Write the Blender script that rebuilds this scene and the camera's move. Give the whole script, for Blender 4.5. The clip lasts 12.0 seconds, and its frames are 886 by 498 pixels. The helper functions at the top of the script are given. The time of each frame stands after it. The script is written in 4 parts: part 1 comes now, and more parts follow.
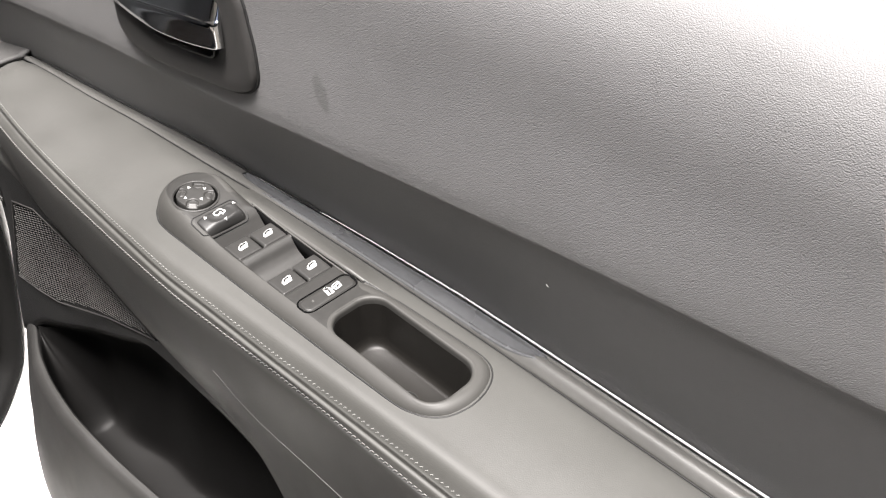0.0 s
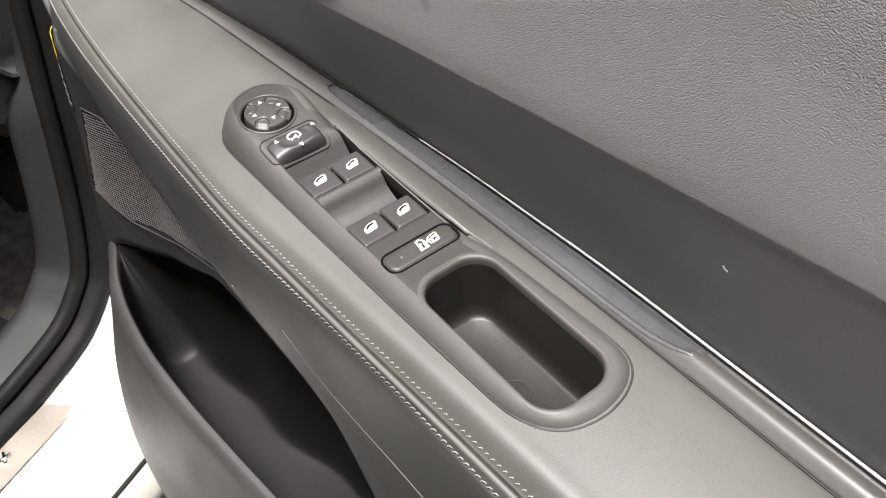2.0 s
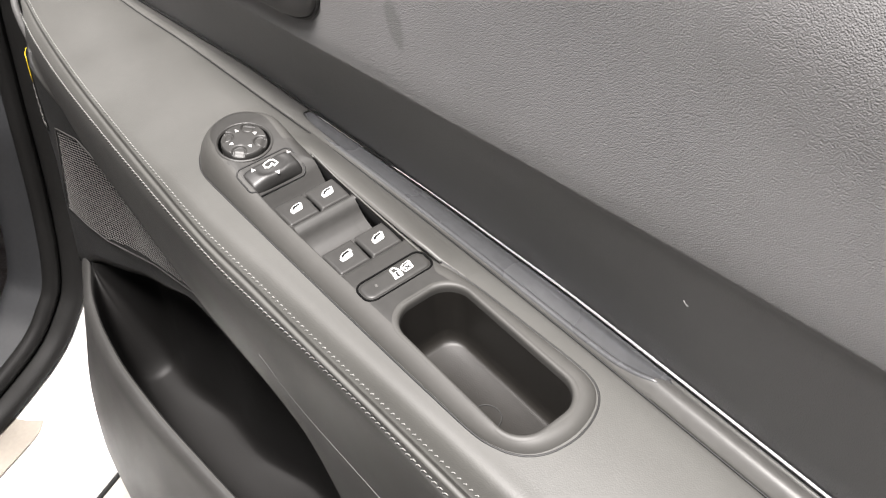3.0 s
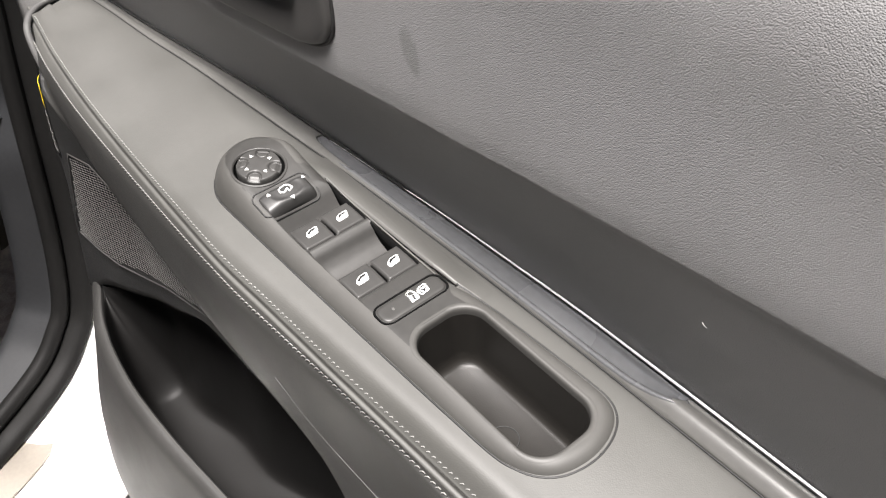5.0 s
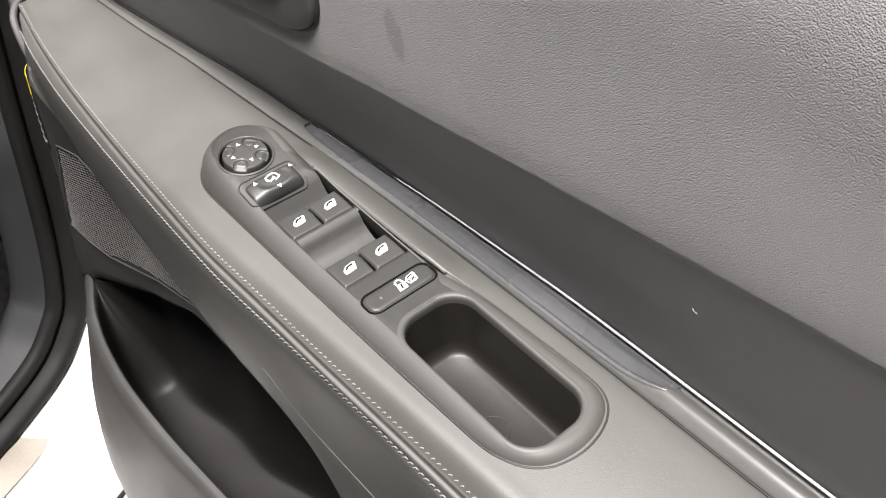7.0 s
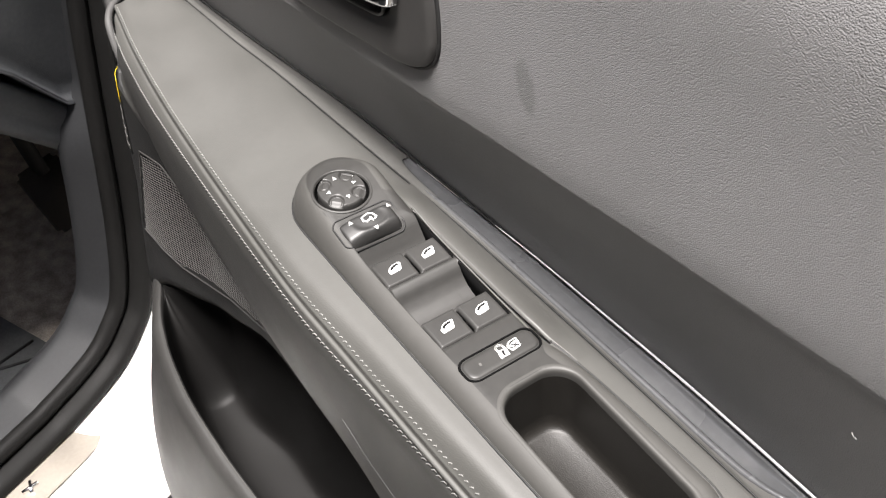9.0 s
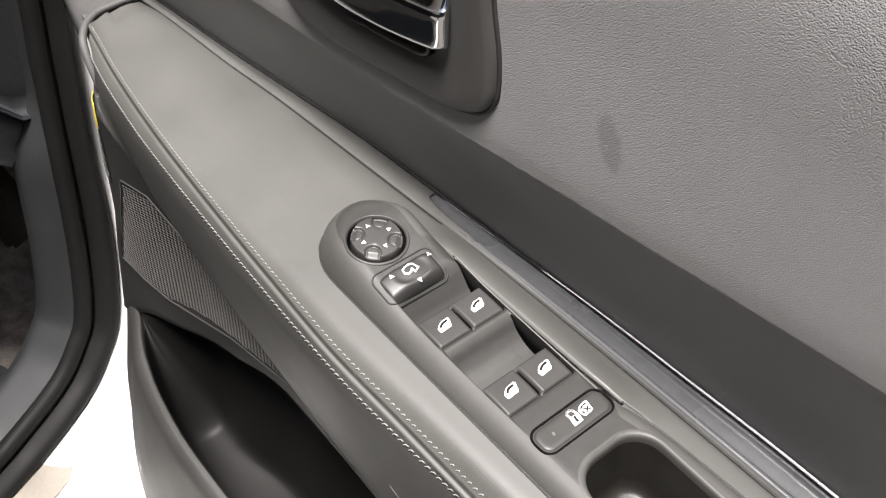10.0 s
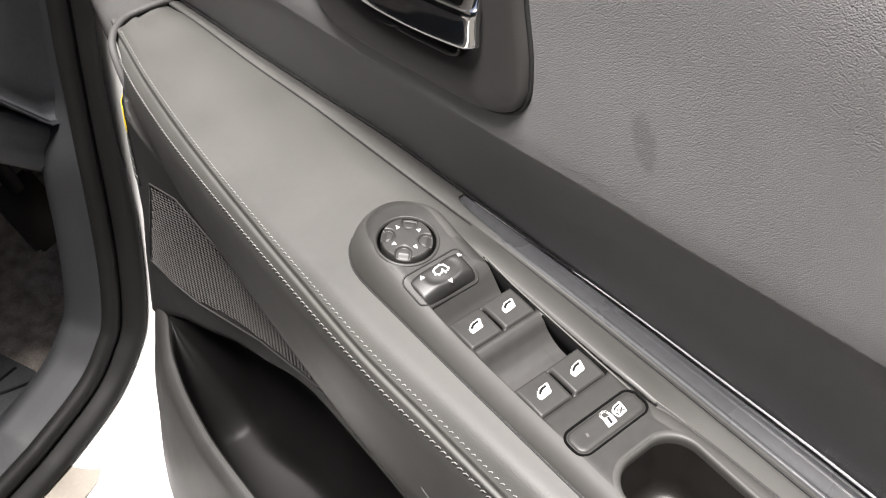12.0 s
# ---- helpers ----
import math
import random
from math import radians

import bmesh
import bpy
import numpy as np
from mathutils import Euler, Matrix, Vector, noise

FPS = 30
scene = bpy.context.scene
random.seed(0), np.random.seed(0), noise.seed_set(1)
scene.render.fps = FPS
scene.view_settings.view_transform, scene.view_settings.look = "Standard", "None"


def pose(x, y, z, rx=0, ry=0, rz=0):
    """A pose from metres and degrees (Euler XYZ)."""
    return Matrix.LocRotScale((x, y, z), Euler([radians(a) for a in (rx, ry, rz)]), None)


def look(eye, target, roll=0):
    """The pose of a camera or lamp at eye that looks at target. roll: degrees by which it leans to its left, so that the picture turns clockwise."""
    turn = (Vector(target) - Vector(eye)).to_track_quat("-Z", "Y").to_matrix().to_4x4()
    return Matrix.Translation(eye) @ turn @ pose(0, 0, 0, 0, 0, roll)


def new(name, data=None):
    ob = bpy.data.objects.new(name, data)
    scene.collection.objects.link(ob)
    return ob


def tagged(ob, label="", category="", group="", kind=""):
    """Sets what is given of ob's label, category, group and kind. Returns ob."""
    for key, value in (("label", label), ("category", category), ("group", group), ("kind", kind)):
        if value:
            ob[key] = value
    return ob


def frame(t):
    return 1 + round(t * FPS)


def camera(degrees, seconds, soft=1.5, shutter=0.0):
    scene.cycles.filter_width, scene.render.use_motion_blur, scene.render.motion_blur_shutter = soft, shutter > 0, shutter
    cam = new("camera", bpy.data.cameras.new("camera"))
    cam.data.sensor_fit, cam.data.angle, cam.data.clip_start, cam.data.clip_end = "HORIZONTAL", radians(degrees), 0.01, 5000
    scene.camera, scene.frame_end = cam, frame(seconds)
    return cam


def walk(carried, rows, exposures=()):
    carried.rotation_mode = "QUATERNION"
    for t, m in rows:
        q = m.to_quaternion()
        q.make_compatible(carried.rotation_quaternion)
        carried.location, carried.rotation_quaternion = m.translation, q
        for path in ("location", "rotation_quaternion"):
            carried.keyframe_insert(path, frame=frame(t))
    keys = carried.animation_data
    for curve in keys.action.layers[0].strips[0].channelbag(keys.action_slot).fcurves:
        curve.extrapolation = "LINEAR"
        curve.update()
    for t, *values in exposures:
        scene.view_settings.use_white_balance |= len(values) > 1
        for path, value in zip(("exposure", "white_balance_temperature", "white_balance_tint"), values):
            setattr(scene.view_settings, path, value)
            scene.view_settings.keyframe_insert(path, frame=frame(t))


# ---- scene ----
cam = camera(52.8, 12.0, soft=1.2)
PATH = [
    (0, (0.4605, -0.2658, 1.2561), (-0.0807, 0.2789, 0.6154), 0.29),
    (0.5, (0.4601, -0.2145, 1.2465), (-0.1391, 0.2608, 0.6023), -1.58),
    (1, (0.4538, -0.2074, 1.2470), (-0.1673, 0.2303, 0.5969), -3.74),
    (1.5, (0.4288, -0.2028, 1.2207), (-0.1698, 0.2227, 0.5420), -3.39),
    (2, (0.3850, -0.1990, 1.1924), (-0.1903, 0.2034, 0.4803), -3.90),
    (2.5, (0.3783, -0.2006, 1.2057), (-0.1865, 0.2169, 0.4939), -2.53),
    (3, (0.3857, -0.1994, 1.2088), (-0.1726, 0.2296, 0.4987), -2.19),
    (3.2, (0.3879, -0.1986, 1.2095), (-0.1662, 0.2345, 0.4987), -2.21),
    (5, (0.3822, -0.2050, 1.2137), (-0.1869, 0.2319, 0.5171), -2.83),
    (5.5, (0.3810, -0.2059, 1.2045), (-0.1885, 0.2303, 0.5078), -2.87),
    (6, (0.3857, -0.1989, 1.1970), (-0.1826, 0.2330, 0.4967), -3.46),
    (6.5, (0.3843, -0.1986, 1.2084), (-0.1803, 0.2337, 0.5053), -3.41),
    (8.3, (0.3723, -0.1940, 1.2016), (-0.2125, 0.2227, 0.5057), -3.04),
    (8.5, (0.3673, -0.1922, 1.2018), (-0.2235, 0.2128, 0.5040), -3.32),
    (9, (0.3372, -0.1956, 1.2047), (-0.2632, 0.1948, 0.5068), -1.52),
    (9.5, (0.2768, -0.2065, 1.2057), (-0.2967, 0.2051, 0.4973), -1.06),
    (10, (0.2705, -0.2107, 1.2100), (-0.2686, 0.2273, 0.4906), 0.70),
    (10.5, (0.2710, -0.2113, 1.2124), (-0.2688, 0.2318, 0.4966), 1.17),
    (11, (0.2712, -0.2061, 1.2139), (-0.2702, 0.2371, 0.4994), 0.96),
    (11.5, (0.2700, -0.2077, 1.2050), (-0.2824, 0.2211, 0.4902), -0.92),
    (12, (0.2677, -0.2141, 1.2086), (-0.2875, 0.2072, 0.4915), -0.91),
]
EXPOSURES = [(0.0, 1.74, 6430, 10), (0.5, 1.42, 6430, 10), (1.0, 1.42, 6430, 10), (1.8, 1.62, 6430, 10), (2.5, 1.75, 6430, 10), (8.5, 1.75, 6430, 10), (9.5, 1.64, 6430, 10), (12.0, 1.62, 6430, 10)]
walk(cam, [(t, look(eye, target, roll)) for t, eye, target, roll in PATH], EXPOSURES)

# ---- light ----
world = bpy.data.worlds.new("world")
scene.world = world
world.use_nodes = True
wn, wl = world.node_tree.nodes, world.node_tree.links
sky = wn.new("ShaderNodeTexSky")
sky.sky_type, sky.sun_disc = "NISHITA", False
sky.sun_elevation, sky.sun_rotation = radians(79), radians(152)
sky.air_density, sky.dust_density = 1.0, 3.0
wl.new(sky.outputs[0], wn["Background"].inputs[0])
wn["Background"].inputs[1].default_value = 0.035
sun = new("sun", bpy.data.lights.new("sun", "SUN"))
sun.data.energy, sun.data.angle, sun.data.color = 5.2, radians(24), (1.0, 0.945, 0.905)
sun.matrix_world = look((0.17, -0.34, 3.0), (0, 0, 0.9))


# ---- materials ----
def material(name, color, rough=0.5, metal=0.0, grain=0.0, grain_scale=500.0, cells=0.0, cell_scale=420.0,
             vary=0.12, vary_scale=18.0, spec=0.5, stain=None, coat=0.0, fibre=False):
    m = bpy.data.materials.new(name)
    m.use_nodes = True
    n, l = m.node_tree.nodes, m.node_tree.links
    b = n["Principled BSDF"]
    b.inputs["Metallic"].default_value = metal
    b.inputs["Specular IOR Level"].default_value = spec
    b.inputs["Coat Weight"].default_value = coat
    tc = n.new("ShaderNodeTexCoord")

    def noise_at(scale, detail=4.0):
        t = n.new("ShaderNodeTexNoise")
        t.inputs["Scale"].default_value, t.inputs["Detail"].default_value = scale, detail
        l.new(tc.outputs["Object"], t.inputs["Vector"])
        return t

    def mapped(socket, a, z, lo=0.3, hi=0.7):
        r = n.new("ShaderNodeMapRange")
        l.new(socket, r.inputs[0])
        for i, v in zip((1, 2, 3, 4), (lo, hi, a, z)):
            r.inputs[i].default_value = v
        return r.outputs[0]

    big, small = noise_at(vary_scale), noise_at(vary_scale * 14)
    hsv = n.new("ShaderNodeHueSaturation")
    hsv.inputs["Color"].default_value = (*color, 1)
    mul = n.new("ShaderNodeMath")
    mul.operation = "MULTIPLY"
    l.new(mapped(big.outputs[0], 1 - vary, 1 + vary), mul.inputs[0])
    l.new(mapped(small.outputs[0], 1 - vary * 0.6, 1 + vary * 0.6), mul.inputs[1])
    l.new(mul.outputs[0], hsv.inputs["Value"])
    out = hsv.outputs[0]
    rough_out = mapped(big.outputs[0], max(0.02, rough - 0.06), min(1, rough + 0.06))
    if stain:
        (sx, sy, sz), (rx, ry, rz), turn, tint = stain
        mp = n.new("ShaderNodeMapping")
        mp.vector_type = "TEXTURE"
        mp.inputs["Location"].default_value = (sx, sy, sz)
        mp.inputs["Rotation"].default_value = (0, radians(turn), 0)
        mp.inputs["Scale"].default_value = (rx, ry, rz)
        l.new(tc.outputs["Object"], mp.inputs[0])
        grad = n.new("ShaderNodeTexGradient")
        grad.gradient_type = "SPHERICAL"
        l.new(mp.outputs[0], grad.inputs[0])
        rag = noise_at(260, 3)
        sm = n.new("ShaderNodeMath")
        sm.operation = "MULTIPLY"
        l.new(grad.outputs[1], sm.inputs[0])
        l.new(mapped(rag.outputs[0], 0.2, 1.6), sm.inputs[1])
        mix = n.new("ShaderNodeMix")
        mix.data_type = "RGBA"
        l.new(mapped(sm.outputs[0], 0, 0.75, 0.08, 0.5), mix.inputs[0])
        l.new(out, mix.inputs[6])
        mix.inputs[7].default_value = (*tint, 1)
        out = mix.outputs[2]
    l.new(out, b.inputs["Base Color"])
    l.new(rough_out, b.inputs["Roughness"])
    last = None
    if grain:
        g = noise_at(grain_scale, 3)
        bp = n.new("ShaderNodeBump")
        bp.inputs["Strength"].default_value, bp.inputs["Distance"].default_value = grain, 0.0005
        l.new(g.outputs[0], bp.inputs["Height"])
        last = bp
    if cells:
        warp = noise_at(cell_scale * 0.6, 2)
        add = n.new("ShaderNodeVectorMath")
        add.operation = "MULTIPLY_ADD"
        l.new(warp.outputs[1], add.inputs[0])
        add.inputs[1].default_value = (0.4 / cell_scale,) * 3
        l.new(tc.outputs["Object"], add.inputs[2])
        v = n.new("ShaderNodeTexVoronoi")
        v.feature = "F1"
        v.inputs["Scale"].default_value = cell_scale
        l.new(add.outputs[0], v.inputs["Vector"])
        bp = n.new("ShaderNodeBump")
        bp.invert = True
        bp.inputs["Strength"].default_value, bp.inputs["Distance"].default_value = cells, 0.0006
        l.new(v.outputs["Distance"], bp.inputs["Height"])
        if last:
            l.new(last.outputs[0], bp.inputs["Normal"])
        last = bp
    if last:
        l.new(last.outputs[0], b.inputs["Normal"])
    if fibre:
        b.inputs["Sheen Weight"].default_value = 0.3
    return m


M_PANEL = material("grained_plastic", (0.190, 0.188, 0.189), 0.55, cells=0.42, cell_scale=1900, grain=0.05, grain_scale=2200, vary=0.04, spec=0.3,
                   stain=((0.122, -0.018, 1.0165), (0.007, 0.03, 0.014), -25, (0.135, 0.134, 0.133)))
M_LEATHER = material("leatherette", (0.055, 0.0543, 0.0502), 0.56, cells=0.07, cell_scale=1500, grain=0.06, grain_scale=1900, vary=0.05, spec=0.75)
# the pad's leatherette again, darkened to hold the side face's shade
M_LEATHER_SHADED = material("shaded_leather", (0.024, 0.0237, 0.0224), 0.56, cells=0.07, cell_scale=1500, grain=0.06, grain_scale=1900, vary=0.05)
M_LOWER = material("dark_plastic", (0.017, 0.017, 0.017), 0.55, grain=0.25, grain_scale=1500, spec=0.25)
# darker than the outer wall: the shade inside the pocket is in this colour
M_POCKET = material("shaded_pocket", (0.0065, 0.0062, 0.006), 0.55, grain=0.35, grain_scale=1100, spec=0.2)
# rim and lip: the surround's plastic lightened, with sky sheen in the colour
M_SATIN = material("satin_painted_sheen", (0.050, 0.0489, 0.0458), 0.54, grain=0.05, grain_scale=2000, vary=0.05, spec=0.4)
M_LEDGE = material("ledge_plastic", (0.088, 0.0868, 0.082), 0.42, grain=0.06, grain_scale=1800, spec=0.7)
M_BEZEL = material("bezel_plastic", (0.038, 0.037, 0.036), 0.42, grain=0.04, grain_scale=2000, vary=0.04)
# grille cloth; also recess walls, kept near-black to stand for shade
M_VOID = material("cloth_and_shade_black", (0.004, 0.004, 0.004), 0.9, spec=0.05)
M_INLAY = material("inlay_plastic", (0.095, 0.097, 0.101), 0.28, grain=0.04, grain_scale=2000, spec=0.8)
M_SWITCH = material("switch_plastic", (0.032, 0.0313, 0.030), 0.42, grain=0.06, grain_scale=2200, spec=0.4)
M_PLATE = material("button_plastic", (0.031, 0.0303, 0.0288), 0.46, grain=0.06, grain_scale=2200, spec=0.4)
M_KNOB = material("knob_plastic", (0.01, 0.01, 0.01), 0.3, spec=0.4)
M_ROCKER = material("rocker_plastic", (0.018, 0.0176, 0.017), 0.46, grain=0.05, grain_scale=2200, spec=0.55)
M_TRAY = material("tray_plastic", (0.0115, 0.0106, 0.0094), 0.42, grain=0.2, grain_scale=1500, spec=0.3)
M_ICON = material("white_print", (0.62, 0.62, 0.61), 0.5, vary=0.03)
M_THREAD = material("grey_thread", (0.20, 0.20, 0.19), 0.85, fibre=True)
M_CHROME = material("chrome", (0.85, 0.86, 0.87), 0.06, metal=1.0, vary=0.02)
# near-white and barely metallic: the strip's bright reflection is in the colour
M_SILVER = material("strip_painted_glint", (0.95, 0.95, 0.96), 0.25, metal=0.2, vary=0.03)
M_BLACK = material("black_rubber", (0.012, 0.012, 0.012), 0.6, grain=0.2, grain_scale=900)
M_SEAL = material("seal_rubber", (0.010, 0.0098, 0.0095), 0.6, grain=0.3, grain_scale=500, spec=0.18)
M_PAINT = material("white_paint", (0.8, 0.79, 0.77), 0.25, vary=0.02, coat=0.6)
M_SCUFF = material("scuff_steel", (0.42, 0.38, 0.33), 0.45, metal=0.6, vary=0.06)
M_CLAD = material("sill_cladding", (0.35, 0.34, 0.31), 0.55, grain=0.2, grain_scale=900)
M_TRIM = material("interior_trim", (0.027, 0.028, 0.030), 0.58, grain=0.3, grain_scale=900, spec=0.35)
M_DASH = material("dashboard_plastic", (0.085, 0.089, 0.095), 0.6, grain=0.4, grain_scale=900, spec=0.35)
M_CARPET = material("carpet", (0.3, 0.265, 0.23), 0.95, grain=1.0, grain_scale=420, vary=0.45, vary_scale=50, fibre=True)
M_MAT = material("mat_rubber", (0.07, 0.073, 0.075), 0.8, grain=0.8, grain_scale=500, vary=0.2)
M_PEDAL = material("pedal_rubber", (0.04, 0.034, 0.028), 0.7, grain=0.4, grain_scale=600)
M_YELLOW = material("yellow_label", (0.8, 0.6, 0.02), 0.45, vary=0.03)
M_GRILLE = material("grille_metal", (0.055, 0.054, 0.052), 0.5, vary=0.05, spec=0.2)
# the pocket's plastic, lightened for light bounced off the sill
M_OUTER = material("lit_pocket_shell", (0.026, 0.0255, 0.0245), 0.52, grain=0.3, grain_scale=1100, spec=0.4)
M_NOSE = material("textured_trim", (0.05, 0.049, 0.048), 0.6, grain=0.7, grain_scale=1200)
M_WALL = material("sky_block", (0.06, 0.059, 0.056), 0.9, grain=0.6, grain_scale=40, vary=0.2, vary_scale=2)
M_GROUND = material("gravel", (0.065, 0.06, 0.053), 0.95, grain=1.0, grain_scale=60, vary=0.5, vary_scale=25)


# ---- mesh helpers ----
def smooth_curve(xs, ys):
    """A smooth function through the points (monotone where they are)."""
    xs, ys = np.array(xs, float), np.array(ys, float)
    h, dl = np.diff(xs), np.diff(ys) / np.diff(xs)
    g = np.zeros(len(xs))
    g[0], g[-1] = dl[0], dl[-1]
    for i in range(1, len(xs) - 1):
        w1, w2 = 2 * h[i] + h[i - 1], h[i] + 2 * h[i - 1]
        g[i] = 0 if dl[i - 1] * dl[i] <= 0 else (w1 + w2) / (w1 / dl[i - 1] + w2 / dl[i])

    def f(x):
        x = np.asarray(x, float)
        i = np.clip(np.searchsorted(xs, x) - 1, 0, len(xs) - 2)
        t = (x - xs[i]) / h[i]
        inside = (2*t**3 - 3*t**2 + 1)*ys[i] + (t**3 - 2*t**2 + t)*h[i]*g[i] + (3*t**2 - 2*t**3)*ys[i+1] + (t**3 - t**2)*h[i]*g[i+1]
        return np.where(x < xs[0], ys[0] + g[0]*(x - xs[0]), np.where(x > xs[-1], ys[-1] + g[-1]*(x - xs[-1]), inside))
    return f


def step(a, b, x):
    t = np.clip((np.asarray(x, float) - a) / (b - a), 0, 1)
    return t * t * (3 - 2 * t)


def round_line(points, n=8):
    """A smooth open line of (y, z) or (x, y, z) points by Catmull-Rom, n steps a span."""
    p = np.array(points, float)
    q = np.vstack([2 * p[0] - p[1], p, 2 * p[-1] - p[-2]])
    out = []
    for i in range(1, len(q) - 2):
        for k in range(n):
            t = k / n
            out.append(0.5 * (2*q[i] + (q[i+1]-q[i-1])*t + (2*q[i-1]-5*q[i]+4*q[i+1]-q[i+2])*t*t + (3*q[i]-q[i-1]-3*q[i+1]+q[i+2])*t**3))
    out.append(q[-2])
    return np.array(out)


def mesh_part(name, verts, faces, mat, parent=None, label="", smooth=True, mats=None, index=None):
    me = bpy.data.meshes.new(name)
    me.from_pydata([tuple(map(float, v)) for v in verts], [], [tuple(int(i) for i in f) for f in faces])
    for m in (mats or [mat]):
        me.materials.append(m)
    if index is not None:
        me.polygons.foreach_set("material_index", index)
    me.polygons.foreach_set("use_smooth", [smooth] * len(me.polygons))
    me.update()
    ob = new(name, me)
    if parent is not None:
        ob.parent = parent
    if label:
        tagged(ob, label)
    return ob


def grid_faces(nu, nv, close_u=False, close_v=False):
    f = []
    for i in range(nu if close_u else nu - 1):
        for j in range(nv if close_v else nv - 1):
            a, b = i, (i + 1) % nu
            c, d = j, (j + 1) % nv
            f.append((a * nv + c, b * nv + c, b * nv + d, a * nv + d))
    return f


def thicken(ob, t, offset=-1.0):
    md = ob.modifiers.new("solid", "SOLIDIFY")
    md.thickness, md.offset = t, offset
    return ob


def bm_part(name, bm, mat, parent=None, label="", smooth=True, mats=None):
    me = bpy.data.meshes.new(name)
    bm.to_mesh(me)
    bm.free()
    for m in (mats or [mat]):
        me.materials.append(m)
    if smooth:
        me.polygons.foreach_set("use_smooth", [True] * len(me.polygons))
    ob = new(name, me)
    if parent is not None:
        ob.parent = parent
    if label:
        tagged(ob, label)
    return ob


def tube(name, line, radius, mat, parent=None, label="", closed=False, sides=10, squash=None):
    """A tube along a line of points; squash gives (width, height) radii instead, also point by point."""
    p = np.array(line, float)
    n = len(p)
    tang = np.roll(p, -1, 0) - np.roll(p, 1, 0) if closed else np.gradient(p, axis=0)
    verts = []
    up = np.array([0, 0, 1.0])
    for i in range(n):
        t = tang[i] / np.linalg.norm(tang[i])
        side = np.cross(t, up if abs(t[2]) < 0.95 else (0, 1, 0))
        side /= np.linalg.norm(side)
        top = np.cross(side, t)
        rw, rh = squash(p[i]) if callable(squash) else squash if squash else (radius, radius)
        for k in range(sides):
            a = 2 * math.pi * k / sides
            verts.append(p[i] + side * rw * math.cos(a) + top * rh * math.sin(a))
    faces = grid_faces(n, sides, closed, True)
    if not closed:
        faces += [tuple(range(sides)), tuple((n - 1) * sides + k for k in range(sides))[::-1]]
    return mesh_part(name, verts, faces, mat, parent, label)


def rounded_loop(x0, x1, y0, y1, r, n=8):
    """A rounded rectangle in plan, anticlockwise."""
    pts = []
    for cx, cy, a0 in ((x1 - r, y1 - r, 0), (x0 + r, y1 - r, 90), (x0 + r, y0 + r, 180), (x1 - r, y0 + r, 270)):
        for k in range(n + 1):
            a = radians(a0 + 90 * k / n)
            pts.append((cx + r * math.cos(a), cy + r * math.sin(a)))
    return np.array(pts)


def loop_lofts(loops, cap=True):
    """Verts and faces through equal closed loops of 3D points; the last is capped."""
    n = len(loops[0])
    verts = np.vstack(loops)
    faces = [f[::-1] for f in grid_faces(len(loops), n, False, True)]
    if cap:
        faces.append(tuple((len(loops) - 1) * n + k for k in range(n)))
    return verts, faces


def thing(name, label, category, at=(0, 0, 0), group="", kind=""):
    ob = new(name)
    ob.location = at
    ob.empty_display_size = 0.05
    return tagged(ob, label, category, group, kind)


# ---- plan of the door: x runs along it to the rear, y into it, z up ----
chrome_z = smooth_curve([-0.3, -0.1, 0.0, 0.15, 0.27, 0.7], [0.897, 0.898, 0.900, 0.908, 0.913, 0.917])
_chrome = smooth_curve([-0.30, -0.25, -0.18, -0.12, -0.05, 0.0, 0.06, 0.1, 0.16, 0.22, 0.3, 0.7],
                       [-0.034, -0.0265, -0.019, -0.0115, -0.003, 0.0005, 0.0045, 0.007, 0.0098, 0.0122, 0.0128, 0.014])
chrome_y = lambda x: _chrome(x) - 0.65 * (chrome_z(x) - 0.9)
pad_z = smooth_curve([-0.3, -0.25, 0.0, 0.27, 0.7], [0.896, 0.898, 0.903, 0.908, 0.912])
_inner = smooth_curve([-0.30, -0.23, -0.165, -0.11, -0.06, -0.012, 0.05, 0.11, 0.17, 0.24, 0.33, 0.7],
                      [-0.040, -0.032, -0.027, -0.0212, -0.0175, -0.0142, -0.0098, -0.007, -0.005, -0.0037, -0.003, -0.001])
inner_y = lambda x: _inner(x) - 0.62 * (pad_z(x) - 0.9)
_upper = smooth_curve([-0.27, -0.25, -0.2, -0.15, -0.115, -0.05, 0.0, 0.05, 0.1, 0.15, 0.2, 0.255, 0.4, 0.7],
                      [-0.0725, -0.0753, -0.0825, -0.0875, -0.090, -0.093, -0.0945, -0.0955, -0.0935, -0.0915, -0.089, -0.0865, -0.081, -0.07])
_lower = smooth_curve([-0.27, -0.25, -0.2, -0.138, -0.09, -0.04, 0.03, 0.06, 0.11, 0.15, 0.2, 0.245, 0.4, 0.7],
                      [-0.0790, -0.0818, -0.0893, -0.0947, -0.0967, -0.098, -0.099, -0.0988, -0.0962, -0.0937, -0.0915, -0.0905, -0.086, -0.075])
crease_z = smooth_curve([-0.32, -0.136, -0.1, -0.06, -0.03, 0.0, 0.04, 0.10, 0.15, 0.2, 0.25, 0.287, 0.4, 0.7],
                        [0.957, 0.960, 0.9615, 0.9642, 0.9667, 0.9695, 0.9745, 0.982, 0.9870, 0.9928, 0.9985, 1.003, 1.015, 1.045])
crease_y = smooth_curve([-0.32, -0.2, -0.1, 0.0, 0.06, 0.125, 0.2, 0.277, 0.4, 0.7], [-0.050, -0.033, -0.023, -0.0205, -0.020, -0.0185, -0.017, -0.0165, -0.017, -0.018])
LEAN = 0.06
